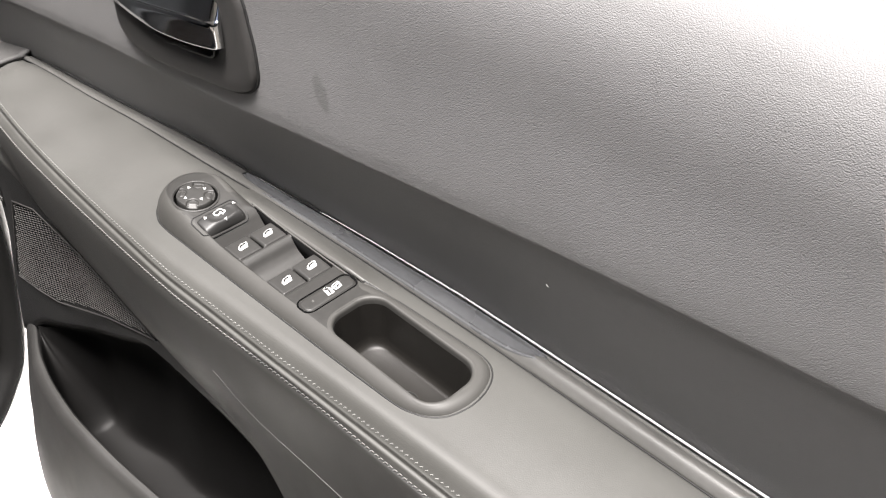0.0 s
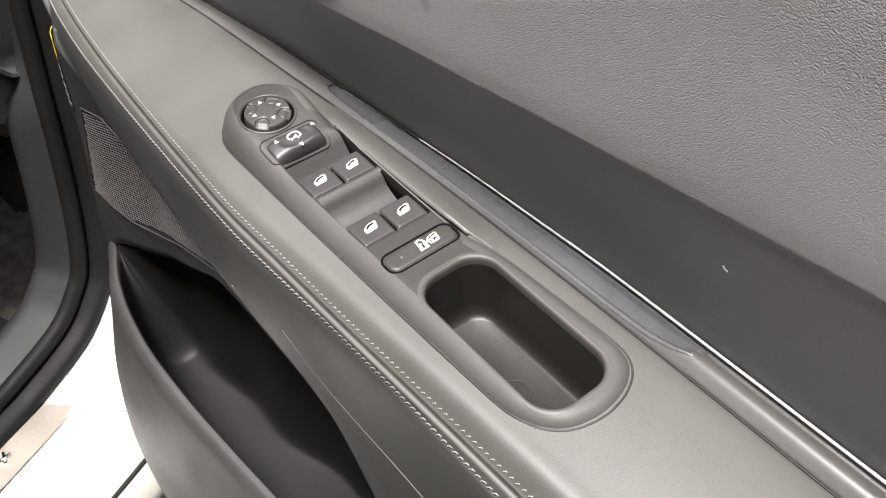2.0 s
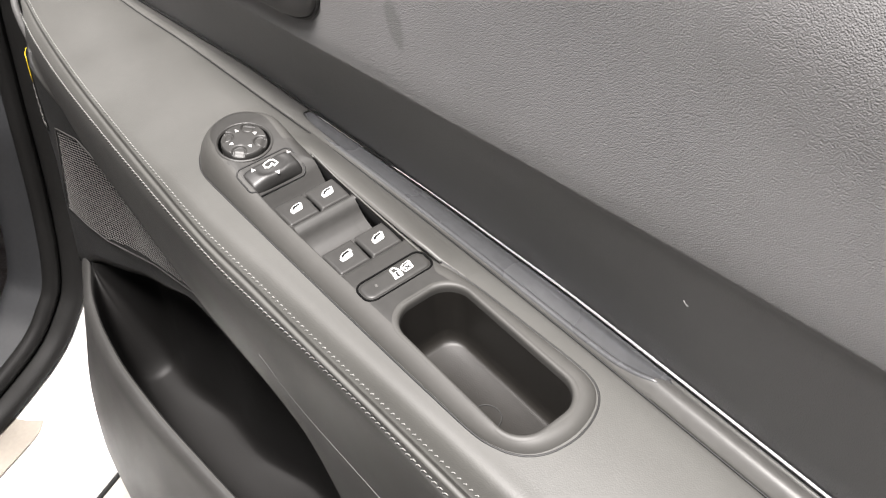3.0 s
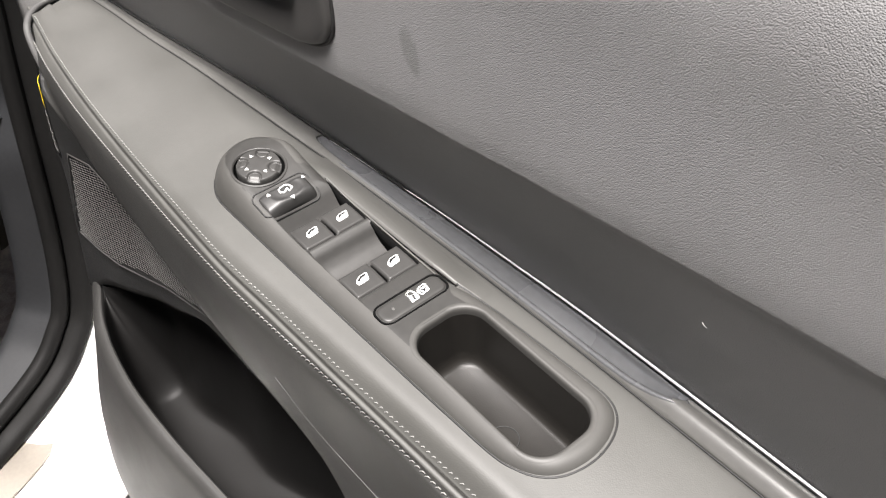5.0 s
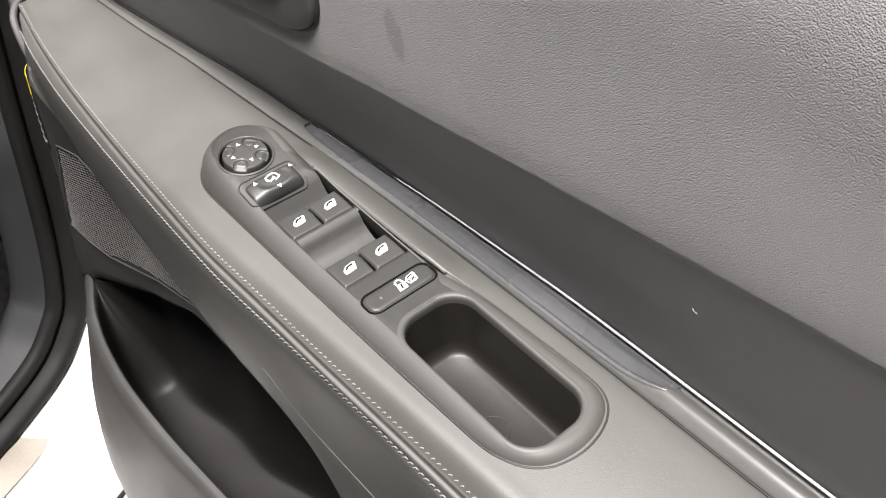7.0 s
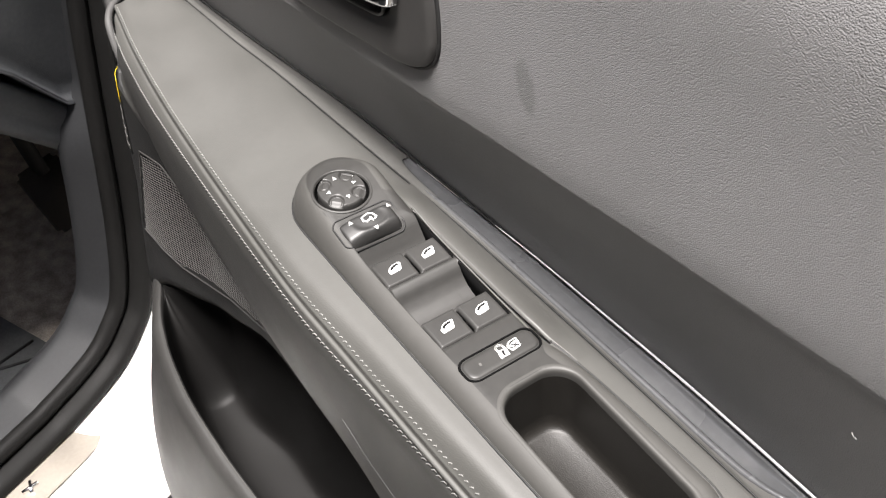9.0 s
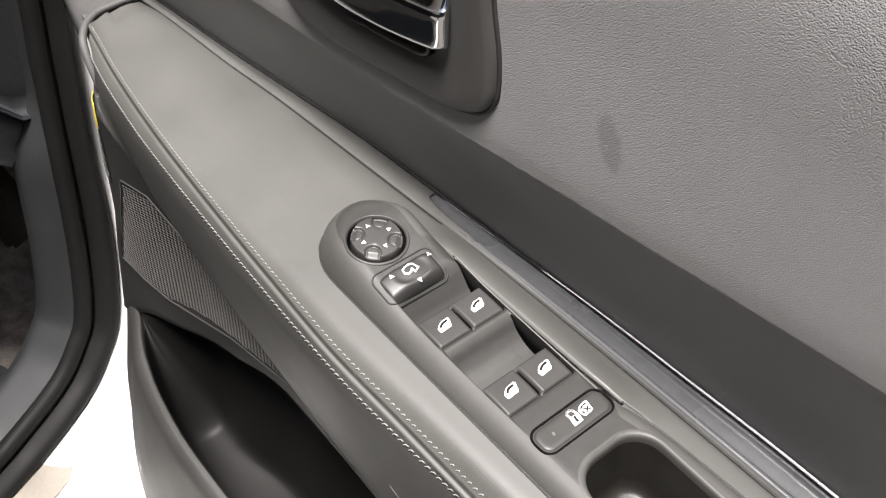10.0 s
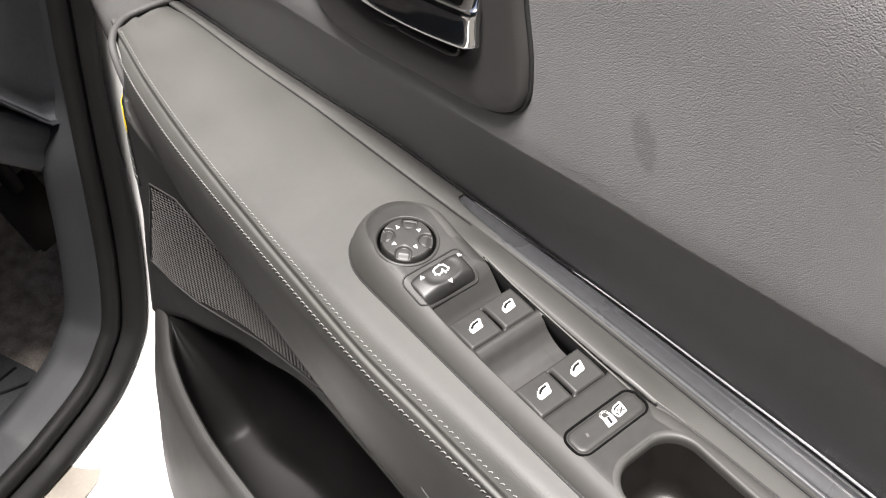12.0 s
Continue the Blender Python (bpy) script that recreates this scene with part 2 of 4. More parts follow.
arm_low = smooth_curve([-0.3, -0.23, -0.2086, -0.19, -0.172, -0.155, -0.124, -0.08, -0.0115, 0.034, 0.08, 0.11, 0.14, 0.2, 0.7],
                       [0.865, 0.853, 0.8434, 0.8355, 0.8225, 0.810, 0.803, 0.797, 0.785, 0.779, 0.774, 0.765, 0.74, 0.69, 0.60])
recess = lambda x: 0.012 * float(step(-0.235, -0.12, x))

door = thing("door", "open car door with grey trim, padded armrest and map pocket", "door")

skin_y = smooth_curve([0.5, 0.62, 0.66, 0.70, 0.76, 0.82, 0.90], [-0.112, -0.109, -0.107, -0.105, -0.101, -0.097, -0.090])


def front_turn(x, z=0.75):
    """How far the panel's front edge rolls back into the door."""
    t = (-0.232 - 0.12 * (0.82 - z) - 0.22 * max(0.0, 0.76 - z) - x) / 0.036
    return 0.06 * (1 - math.sqrt(1 - t * t)) if 0 < t < 1 else (0.06 if t >= 1 else 0.0)


def inside(poly, x, z):
    a, b = poly, np.roll(poly, -1, 0)
    c = ((a[:, 1] > z) != (b[:, 1] > z)) & (x < (b[:, 0] - a[:, 0]) * (z - a[:, 1]) / np.where(b[:, 1] == a[:, 1], 1e-9, b[:, 1] - a[:, 1]) + a[:, 0])
    return c.sum() % 2 == 1


# outline of the door handle's surround
bez = [(-0.0902, 1.0013), (-0.0877, 0.9873), (-0.0788, 0.9794), (-0.0655, 0.9752), (-0.0489, 0.9750), (-0.0335, 0.9765), (-0.0123, 0.9790), (0.009, 0.9820), (0.0275, 0.9845), (0.0423, 0.9870),
       (0.0545, 0.9912), (0.0620, 0.9965), (0.0658, 1.0030), (0.0664, 1.0105), (0.0648, 1.0225), (0.0608, 1.0360), (0.0565, 1.0484), (0.045, 1.062), (0.020, 1.072), (-0.03, 1.075), (-0.07, 1.062), (-0.0880, 1.033)]
bo = round_line(bez + bez[:1], 6)[:-1]
bc = np.array([-0.014, 1.022])
panel_y = lambda x, z: float(crease_y(x)) + 0.0003 + LEAN * (z - float(crease_z(x)) - 0.016)

# upper panel: an overhanging lower band, a soft crease, then up and over the top
xs = np.concatenate([np.linspace(-0.315, -0.1, 40), np.linspace(-0.0975, 0.065, 66), np.linspace(0.07, 0.72, 90)])
rows = []
for x in xs:
    cz, cy, kz, ky = float(chrome_z(x)), float(chrome_y(x)), float(crease_z(x)), float(crease_y(x))
    lean = lambda t: ky + 0.0003 + LEAN * t * (1.09 - kz - 0.016)
    rows.append(round_line([(cy + 0.004, cz - 0.012), (cy + 0.0015, cz), (cy * 0.5 + ky * 0.5 + 0.001, (cz + kz) / 2), (ky + 0.0026, kz - 0.0080), (ky + 0.0007, kz - 0.002), (ky + 0.0001, kz + 0.002), (ky + 0.0003, kz + 0.016),
                            (lean(0.5), kz + 0.016 + 0.5 * (1.09 - kz - 0.016)), (lean(1), 1.09), (lean(1) + 0.006, 1.112), (lean(1) + 0.018, 1.126), (0.032, 1.1345), (0.06, 1.134), (0.066, 1.12)], 12))
rows = np.array(rows)
nv = rows.shape[1]
verts = [(x, *rows[i, j]) for i, x in enumerate(xs) for j in range(nv)]
hole = (bo - bc) * 0.9 + bc
faces = []
for f in grid_faces(len(xs), nv):
    c = np.mean([verts[i] for i in f], 0)
    if not (abs(c[0] + 0.02) < 0.08 and 0.97 < c[2] < 1.075 and c[1] < 0.02 and inside(hole, c[0], c[2])):
        faces.append(f)
upper = thicken(mesh_part("upper_panel", verts, faces, M_PANEL, door, "grained dark grey plastic upper door panel"), 0.003)

# outer shell behind the trim
bm = bmesh.new()
bmesh.ops.create_cube(bm, size=1)
bmesh.ops.scale(bm, vec=(1.01, 0.07, 0.80), verts=bm.verts)
bmesh.ops.translate(bm, vec=(0.20, 0.115, 0.72), verts=bm.verts)
bmesh.ops.bevel(bm, geom=bm.edges[:], offset=0.02, segments=3, affect="EDGES")
bm_part("outer_skin", bm, M_PAINT, door, "white painted outer skin")

# bright strip along the foot of the upper panel
cx = np.linspace(0.012, 0.72, 90)
strip_r = smooth_curve([0.0, 0.05, 0.12, 0.25, 0.7], [0.0002, 0.0003, 0.0004, 0.0006, 0.0007])
tube("panel_joint", [(x, chrome_y(x) - 0.0002, chrome_z(x) + 0.0006) for x in np.linspace(-0.262, 0.10, 60)], 0.0007, M_BLACK, door, "dark joint at the foot of the panel", sides=6)
tube("chrome_strip", [(x, chrome_y(x) - 0.0004, chrome_z(x) + 0.0018 - 0.0026 * (1 - step(0.0, 0.14, x))) for x in cx], 0, M_SILVER, door, "thin polished metal strip", squash=lambda p: (strip_r(p[0]),) * 2, sides=12)

# ledge between pad and strip, with a concave finger strip let into it
strip_edge = smooth_curve([0.0, 0.0045, 0.0052, 0.008, 0.014, 0.026, 0.04, 0.07, 0.22, 0.243, 0.256, 0.265, 0.2695, 0.2712, 0.28], [1, 1, 0.78, 0.58, 0.45, 0.35, 0.29, 0.26, 0.22, 0.25, 0.35, 0.54, 0.78, 1, 1])
edge_at = lambda x: float(strip_edge(x)) if 0.0045 < x < 0.2712 else 1.0
lx = np.unique(np.concatenate([np.linspace(-0.268, 0.0, 60), np.linspace(0.0, 0.05, 90), np.linspace(0.05, 0.23, 60), np.linspace(0.23, 0.2712, 70), np.linspace(0.2712, 0.72, 70)]))


def ledge_point(x, t):
    a, b = np.array([inner_y(x), pad_z(x)]), np.array([chrome_y(x) - 0.001, chrome_z(x)])
    p = a * (1 - t) + b * t
    h = (0.0012 + 0.0012 * float(step(0.0, 0.1, x))) * math.sin(math.pi * min(1, t * 1.15)) - 0.0009 * (t < 0.05)
    return x, p[0], p[1] + h


verts = [ledge_point(x, t * edge_at(x)) for x in lx for t in np.concatenate([[0, 0.06], np.linspace(0.12, 1, 16)])]
thicken(mesh_part("ledge", verts, grid_faces(len(lx), 18), M_LEDGE, door, "smooth grey ledge beside the armrest"), 0.002)
ix = lx[(lx > 0.0046) & (lx < 0.2712)]
verts = []
for x in ix:
    e = edge_at(x)
    deep = 0.0036 * float(step(0.003, 0.02, x)) * (1 - 0.8 * float(step(0.245, 0.271, x)))
    for u in np.concatenate([[0, 0.02], np.linspace(0.06, 1, 16)]):
        q = ledge_point(x, e + (1 - e) * u)
        verts.append((q[0], q[1], q[2] - 0.0006 * min(1, u / 0.02) - deep * math.sin(math.pi * min(1.0, u ** 0.62)) ** 0.8))
thicken(mesh_part("finger_strip", verts, grid_faces(len(ix), 18), M_INLAY, door, "dark glossy concave finger strip"), 0.002)
edge_line = [ledge_point(x, edge_at(x)) for x in ix]
tube("strip_joint", [(x, y + 0.0001, z - 0.0006) for x, y, z in edge_line], 0.0004, M_BLACK, door, "fine dark joint", sides=6)

# ---- switch panel outline ----
outline_pts = [(0.030, -0.0770), (0.075, -0.0766), (0.129, -0.0758), (0.180, -0.0748), (0.215, -0.0738), (0.2345, -0.0730), (0.2446, -0.0712), (0.2540, -0.0670), (0.2605, -0.0604), (0.2638, -0.0520), (0.2646, -0.0430), (0.2628, -0.0340),
               (0.2590, -0.0264), (0.2535, -0.0212), (0.2460, -0.0186), (0.2350, -0.0183), (0.215, -0.0190), (0.195, -0.0198), (0.178, -0.0208), (0.165, -0.0228), (0.154, -0.0260), (0.138, -0.0276), (0.100, -0.0281), (0.0600, -0.0285), (0.0420, -0.0280), (0.0300, -0.0268), (0.0190, -0.0264),
               (0.0092, -0.0298), (0.0010, -0.0360), (-0.0040, -0.0440), (-0.0050, -0.0530), (-0.0025, -0.0620), (0.0035, -0.0695), (0.0125, -0.0745), (0.0205, -0.0765)]
outline = round_line(outline_pts + outline_pts[:1], 8)[:-1]


def island_depth(x, y):
    """Distance inside the outline (negative outside)."""
    a, b = outline, np.roll(outline, -1, 0)
    p = np.array([x, y])
    d = b - a
    t = np.clip(((p - a) * d).sum(1) / (d * d).sum(1), 0, 1)
    far = np.sqrt((((a + d * t[:, None]) - p) ** 2).sum(1).min())
    cross = ((a[:, 1] > y) != (b[:, 1] > y)) & (x < (b[:, 0] - a[:, 0]) * (y - a[:, 1]) / np.where(b[:, 1] == a[:, 1], 1e-9, b[:, 1] - a[:, 1]) + a[:, 0])
    return far if cross.sum() % 2 else -far


def far_lift(x, y):
    """The pad swells up to meet the far edge of the switch bank."""
    if y < -0.045:
        return 0.0
    return 0.0072 * float(step(0.018, 0.05, x)) * (1 - float(step(0.138, 0.178, x))) * float(step(-0.0095, -0.0275, y))


# armrest pad: top, rolled edge with a seam, side face
px = np.concatenate([[-0.2725], np.linspace(-0.2695, -0.02, 90), np.linspace(-0.017, 0.28, 150), np.linspace(0.285, 0.72, 60)])
verts = []
for x in px:
    yi, yu, yl, zp, zl = float(inner_y(x)), float(_upper(x)), float(_lower(x)), float(pad_z(x)), float(arm_low(x))
    nose = 1 - step(-0.268, -0.245, x)
    yb = float(skin_y(zl)) + recess(x) + 0.002
    top = [(yi + (yu + 0.016 - yi) * t, zp + 0.0018 * math.sin(math.pi * t) - 0.002 * nose - 0.008 * (x < -0.27) - 0.001 * (t == 0)) for t in np.linspace(0, 1, 48)]
    roll = round_line([(yu + 0.016, zp), (yu + 0.006, zp - 0.0015), (yu, 0.898), (yu - 0.0012, 0.8965), (yu - 0.0014, 0.8938), (yu - 0.0034, 0.8925), (yl - 0.0004, 0.888),
                       (yl - 0.0032, 0.880), (yl - 0.0044, 0.88 - 0.25 * (0.88 - zl)), (yl - 0.0032, 0.88 - 0.5 * (0.88 - zl)), ((yl + yb) / 2 - 0.0022, 0.88 - 0.78 * (0.88 - zl)), (yb - 0.0022, zl + 0.003), (yb, zl), (yb + 0.015, zl - 0.002)], 5)
    top = [(y, z + far_lift(x, y)) for y, z in top]
    ft = front_turn(x, 0.87)
    roll = [(y + ft * step(0.893, 0.875, z), z) for y, z in roll]
    verts += [(x, y, z) for y, z in top] + [(x, y, z) for y, z in roll[1:]]
nv = len(verts) // len(px)
seam_row = 77
skin_grid = np.array(verts).reshape(len(px), nv, 3)
verts = skin_grid[:, :seam_row + 1].reshape(-1, 3)
faces = []
for f in grid_faces(len(px), seam_row + 1):
    c = np.mean([verts[i] for i in f], 0)
    if -0.012 < c[0] < 0.27 and c[2] > 0.89:
        shoulder = 0.036 < c[0] < 0.158 and c[1] > -0.036
        if island_depth(c[0], c[1]) > (-0.003 if shoulder else 0.004):
            continue
    faces.append(f)
pad = mesh_part("armrest_pad", verts, faces, M_LEATHER, door, "grey leather-look padded armrest with double stitching")
mesh_part("armrest_side", skin_grid[:, seam_row:].reshape(-1, 3), grid_faces(len(px), nv - seam_row), M_LEATHER_SHADED, pad, "leather-look side of the armrest, shade in its colour")


def stitches(name, line_y, z, lift):
    """One row of short thread stitches, as one strip of sewing."""
    vs, fs = [], []
    x = -0.2535
    while x < 0.62:
        for (x0, s) in ((x, 0.0024),):
            for k, t in enumerate((0, 0.5, 1)):
                xx = x0 + s * t
                yy, zz = float(line_y(xx)), z + (0.0006 if t == 0.5 else -0.0003)
                slant = 0.0010 * (t - 0.5)
                for a in range(6):
                    ang = 2 * math.pi * a / 6
                    vs.append((xx, yy + lift[0] + slant + 0.00027 * math.cos(ang), zz + lift[1] + 0.00027 * math.sin(ang)))
            n0 = len(vs) - 18
            for k in range(2):
                for a in range(6):
                    fs.append((n0 + k * 6 + a, n0 + k * 6 + (a + 1) % 6, n0 + k * 6 + 6 + (a + 1) % 6, n0 + k * 6 + 6 + a))
            fs += [tuple(n0 + a for a in range(6)), tuple(n0 + 12 + a for a in range(6))]
        x += 0.0034
    return mesh_part(name, vs, fs, M_THREAD, pad, "light grey thread stitching")


stitches("stitch_row", lambda x: _upper(x) + 0.0005, 0.8983, (0, 0.0002))
stitches("stitch_row", lambda x: _lower(x) - 0.0006, 0.888, (-0.0003, 0.0002))
tube("pad_joint", [(x, float(inner_y(x)) - 0.0002, float(pad_z(x)) - 0.0002) for x in np.linspace(-0.266, 0.7, 120)], 0.0005, M_BLACK, pad, sides=6)


def arm_side(x, z):
    """The y of the armrest's side face."""
    zl, yl = float(arm_low(x)), float(_lower(x))
    yb = float(skin_y(zl)) + recess(x) + 0.002
    return float(np.interp((0.88 - z) / (0.88 - zl), [0, 0.25, 0.5, 0.78, 1], [yl - 0.0032, yl - 0.0044, yl - 0.0032, (yl + yb) / 2 - 0.0022, yb - 0.0022]))


seam_z = smooth_curve([0.09, 0.105, 0.12, 0.145, 0.19, 0.30], [0.853, 0.846, 0.838, 0.831, 0.8275, 0.822])
tube("side_seam", [(x, arm_side(x, float(seam_z(x))) - 0.0002, float(seam_z(x))) for x in np.linspace(0.100, 0.30, 50)], 0.0003, M_LEATHER, pad, "fine pale seam", sides=6)
# piping round the nose of the pad
nose_line = round_line([(-0.2280, -0.0868, 0.868), (-0.2365, -0.0865, 0.882), (-0.2470, -0.0842, 0.8925), (-0.2565, -0.0790, 0.8965), (-0.2640, -0.0720, 0.8978), (-0.2688, -0.0630, 0.8985), (-0.2698, -0.0510, 0.8990), (-0.2700, -0.0400, 0.8990), (-0.2700, -0.0320, 0.8980)], 8)
tube("nose_lip", nose_line, 0, M_NOSE, pad, "textured grey lip round the nose", squash=(0.0026, 0.0022), sides=12)

# ---- switch panel ----
switch_panel = thing("switch_panel", "black window switch panel with mirror knob set in armrest", "switch panel")
top_z = smooth_curve([-0.01, 0.015, 0.035, 0.055, 0.08, 0.12, 0.27], [0.9215, 0.9215, 0.9195, 0.9160, 0.9132, 0.9128, 0.9128])
floor_z = smooth_curve([-0.01, 0.035, 0.056, 0.0615, 0.065, 0.069, 0.0735, 0.0905, 0.0917, 0.0935, 0.097, 0.1005, 0.105, 0.110, 0.118, 0.1335, 0.1347, 0.137, 0.150, 0.165, 0.27],
                       [0.9215, 0.9195, 0.9156, 0.9120, 0.9080, 0.9035, 0.9008, 0.9006, 0.9105, 0.9118, 0.9102, 0.9060, 0.9028, 0.9012, 0.9006, 0.9006, 0.9108, 0.9122, 0.9127, 0.9128, 0.9128])


def island_height(x, y, far):
    """Rim bead round the edge, sunken switch bank inside."""
    rim = rim_height(x, y, far)
    bank = step(-0.0668, -0.0660, y) * (1 - step(-0.0302, -0.0296, y)) * step(0.0385, 0.0400, x) * (1 - step(0.162, 0.166, x))
    return rim + (min(rim, float(floor_z(x))) - rim) * bank


def outline_at(x):
    """The y of the outline on both sides at x."""
    a, b = outline, np.roll(outline, -1, 0)
    hit = [a[i, 1] + (x - a[i, 0]) / (b[i, 0] - a[i, 0]) * (b[i, 1] - a[i, 1]) for i in range(len(a)) if (a[i, 0] - x) * (b[i, 0] - x) <= 0 and a[i, 0] != b[i, 0]]
    return (min(hit), max(hit)) if hit else (-0.047, -0.047)


def rim_height(x, y, far):
    """The rounded bead round the island's edge."""
    edge = float(pad_z(x)) - 0.0025 + far_lift(x, y)
    wide = 0.0072 + 0.0045 * float(step(-0.030, -0.060, y)) * float(1 - 0.75 * step(0.2, 0.25, x)) + 0.004 * float(step(0.03, 0.0, x))
    return edge + (float(top_z(x)) - edge) * max(0.0, 1 - (1 - min(1, far / wide)) ** 2.2) ** 0.56


def pad_top(x, y):
    yi, yo = float(inner_y(x)), float(_upper(x)) + 0.016
    return float(pad_z(x)) + 0.0018 * math.sin(math.pi * min(1, max(0, (y - yi) / (yo - yi)))) + far_lift(x, y)


# smooth shoulder of the pad along the far edge of the switch bank
sx = np.linspace(0.028, 0.170, 120)
vs = []
for x in sx:
    ye = outline_at(float(x))[1] - 0.0007 * float(step(0.03, 0.045, x)) * (1 - float(step(0.14, 0.15, x)))
    for u in np.linspace(0, 1, 20):
        y = ye + (-0.013 - ye) * u
        vs.append((x, y, pad_top(float(x), float(y)) + 0.0002 * (1 - u) - 0.0014 * (u == 0)))
mesh_part("pad_shoulder", vs, grid_faces(len(sx), 20), M_LEATHER, pad, "smooth shoulder beside the switches")

# the bead: loops that shrink from the outline towards the island's spine
spine = np.column_stack([np.clip(outline[:, 0], 0.022, 0.2365), np.full(len(outline), -0.0482)])
inward = spine - outline
inward /= np.linalg.norm(inward, axis=1)[:, None]
loops = []
reach = np.full(len(outline), 0.0090)
for i, (p, d) in enumerate(zip(outline, inward)):
    while reach[i] > 0.003 and math.hypot(max(abs(p[0] + d[0] * reach[i] - 0.2115) - 0.0310, 0), max(abs(p[1] + d[1] * reach[i] + 0.0468) - 0.0067, 0)) < 0.0131:
        reach[i] -= 0.0002
for far in (0.0, 0.02, 0.055, 0.11, 0.19, 0.28, 0.38, 0.49, 0.61, 0.74, 0.87, 1.0):
    slim = 1 - 0.84 * ((outline[:, 1] > -0.032) * step(0.038, 0.046, outline[:, 0]) * (1 - step(0.152, 0.164, outline[:, 0])))
    q = outline + inward * (far * reach * slim)[:, None]
    loops.append([(x, y, rim_height(x, y, max(0.0, island_depth(x, y)) if far else 0.0)) for x, y in q])
v, f = loop_lofts([np.array(lp) for lp in loops], False)
mesh_part("rim_bead", v, f, M_SATIN, switch_panel, "satin dark grey rounded rim, sheen in its colour")
bx = np.linspace(0.0, 0.2585, 420)
ts = np.linspace(0, 1, 96)
ts = ts - 0.05 * np.sin(2 * math.pi * ts)
verts, deep_in = [], []
for x in bx:
    y0, y1 = outline_at(float(x))
    for t in ts:
        y = y0 + (y1 - y0) * t
        d = max(0.0, island_depth(float(x), float(y)))
        deep_in.append(d)
        verts.append((x, y, island_height(float(x), float(y), d) - 0.00004 * (d < 0.0090)))
well = np.array([0.0295, -0.0540])
faces = []
for f in grid_faces(len(bx), len(ts)):
    c = np.mean([verts[i] for i in f], 0)
    dx, dy = max(abs(c[0] - 0.2115) - 0.0310, 0), max(abs(c[1] + 0.0468) - 0.0067, 0)
    by_bank = c[1] > -0.040 and 0.036 < c[0] < 0.164
    if min(deep_in[i] for i in f) < (0.0006 if by_bank else 0.0052 if c[0] > 0.16 else 0.0078) or math.hypot(dx, dy) < 0.0128 or math.hypot(*(c[:2] - well)) < 0.0142:
        continue
    faces.append(f)
mesh_part("bezel", verts, faces, M_PLATE, switch_panel, "grey switch surround, toned darker than the lit rim")
far_side = (outline[:, 1] > -0.032) & (outline[:, 0] > 0.030) & (outline[:, 0] < 0.156)
gap = np.roll(outline, -(np.flatnonzero(far_side)[-1] + 1), 0)[:int((~far_side).sum())]
# black tube added along the outline to draw the dark gap
tube("gap_line", [(x, y, pad_top(x, y) - 0.0002) for x, y in gap], 0.0006, M_BLACK, switch_panel, "black joint line", sides=6)

# near-black strips stand in for shade on the far wall of the bank's dips
for xa, xb in ((0.0560, 0.0915), (0.0960, 0.1345)):
    wx = np.linspace(xa, xb, 30)
    vs = [(x, -0.0306 + 0.0003 * k, z) for x in wx for k, z in ((0, float(floor_z(x)) - 0.0003), (1, max(float(floor_z(x)), float(top_z(x)) - 0.0009)))]
    thicken(mesh_part("bank_shade_strip", vs, grid_faces(30, 2), M_VOID, switch_panel, "black strip for shade on the far bank wall"), 0.0003, 1)

    # paler tube paints the highlight along the scoop's ridge
    edge = np.linspace(xa + 0.001, xb - 0.021, 20)
    tube("scoop_highlight", [(x, -0.0304, float(floor_z(x)) + 0.0001) for x in edge], 0.0003, M_LEDGE, switch_panel, sides=6)

# tray
def tray_ring(inset, z, follow):
    w = max(0, inset)
    lp = rounded_loop(0.1685 + inset, 0.2545 - inset, -0.0655 + inset * 0.9, -0.0285 - w * 0.6 - min(0, inset) * 0.8, max(0.004, 0.0130 - inset * 0.5), 12)
    if follow:
        return np.array([(x, y, rim_height(x, y, max(0.0, island_depth(x, y))) + z) for x, y in lp])
    return np.column_stack([lp, np.full(len(lp), z)])


lip = [tray_ring(i, z, True) for i, z in ((-0.0024, -0.00006), (-0.0021, 0.00004), (-0.0012, 0.00003), (-0.0005, -0.0001), (0.0001, -0.0005), (0.0005, -0.0012), (0.0007, -0.0024), (0.0008, -0.0045))]
v, f = loop_lofts(lip, False)
mesh_part("tray_lip", v, f, M_SATIN, switch_panel, "rounded satin lip of the tray, highlight in its colour")
loops = [tray_ring(0.0008, -0.0043, True)] + [tray_ring(i, z, False) for i, z in ((0.0024, 0.900), (0.0034, 0.886), (0.0042, 0.8815), (0.0058, 0.8790), (0.0080, 0.8780))]
v, f = loop_lofts(loops)
tray = mesh_part("tray", v, f, M_TRAY, switch_panel, "empty dark storage tray")
tube("plug_ring", [(0.2190 + 0.0068 * math.cos(a), -0.0510 + 0.0068 * math.sin(a), 0.8783) for a in np.linspace(0, 2 * math.pi, 29)[:-1]], 0.0003, M_BLACK, tray, closed=True, sides=5)

# mirror knob: a dark well, a disc with four fingers, four white arrows
ang = np.linspace(0, 2 * math.pi, 49)[:-1]
ring = lambda r, z: np.column_stack([well[0] + r * np.cos(ang), well[1] + r * np.sin(ang), z - 0.10 * r * np.cos(ang)])
v, f = loop_lofts([ring(0.0152, 0.9199), ring(0.0148, 0.92035), ring(0.0142, 0.92035), ring(0.0138, 0.9200), ring(0.0135, 0.9192)], False)
mesh_part("knob_collar", v, f, M_PLATE, switch_panel)
v, f = loop_lofts([ring(0.0135, 0.9192), ring(0.0134, 0.9130)], True)
mesh_part("knob_well", v, f, M_VOID, switch_panel)


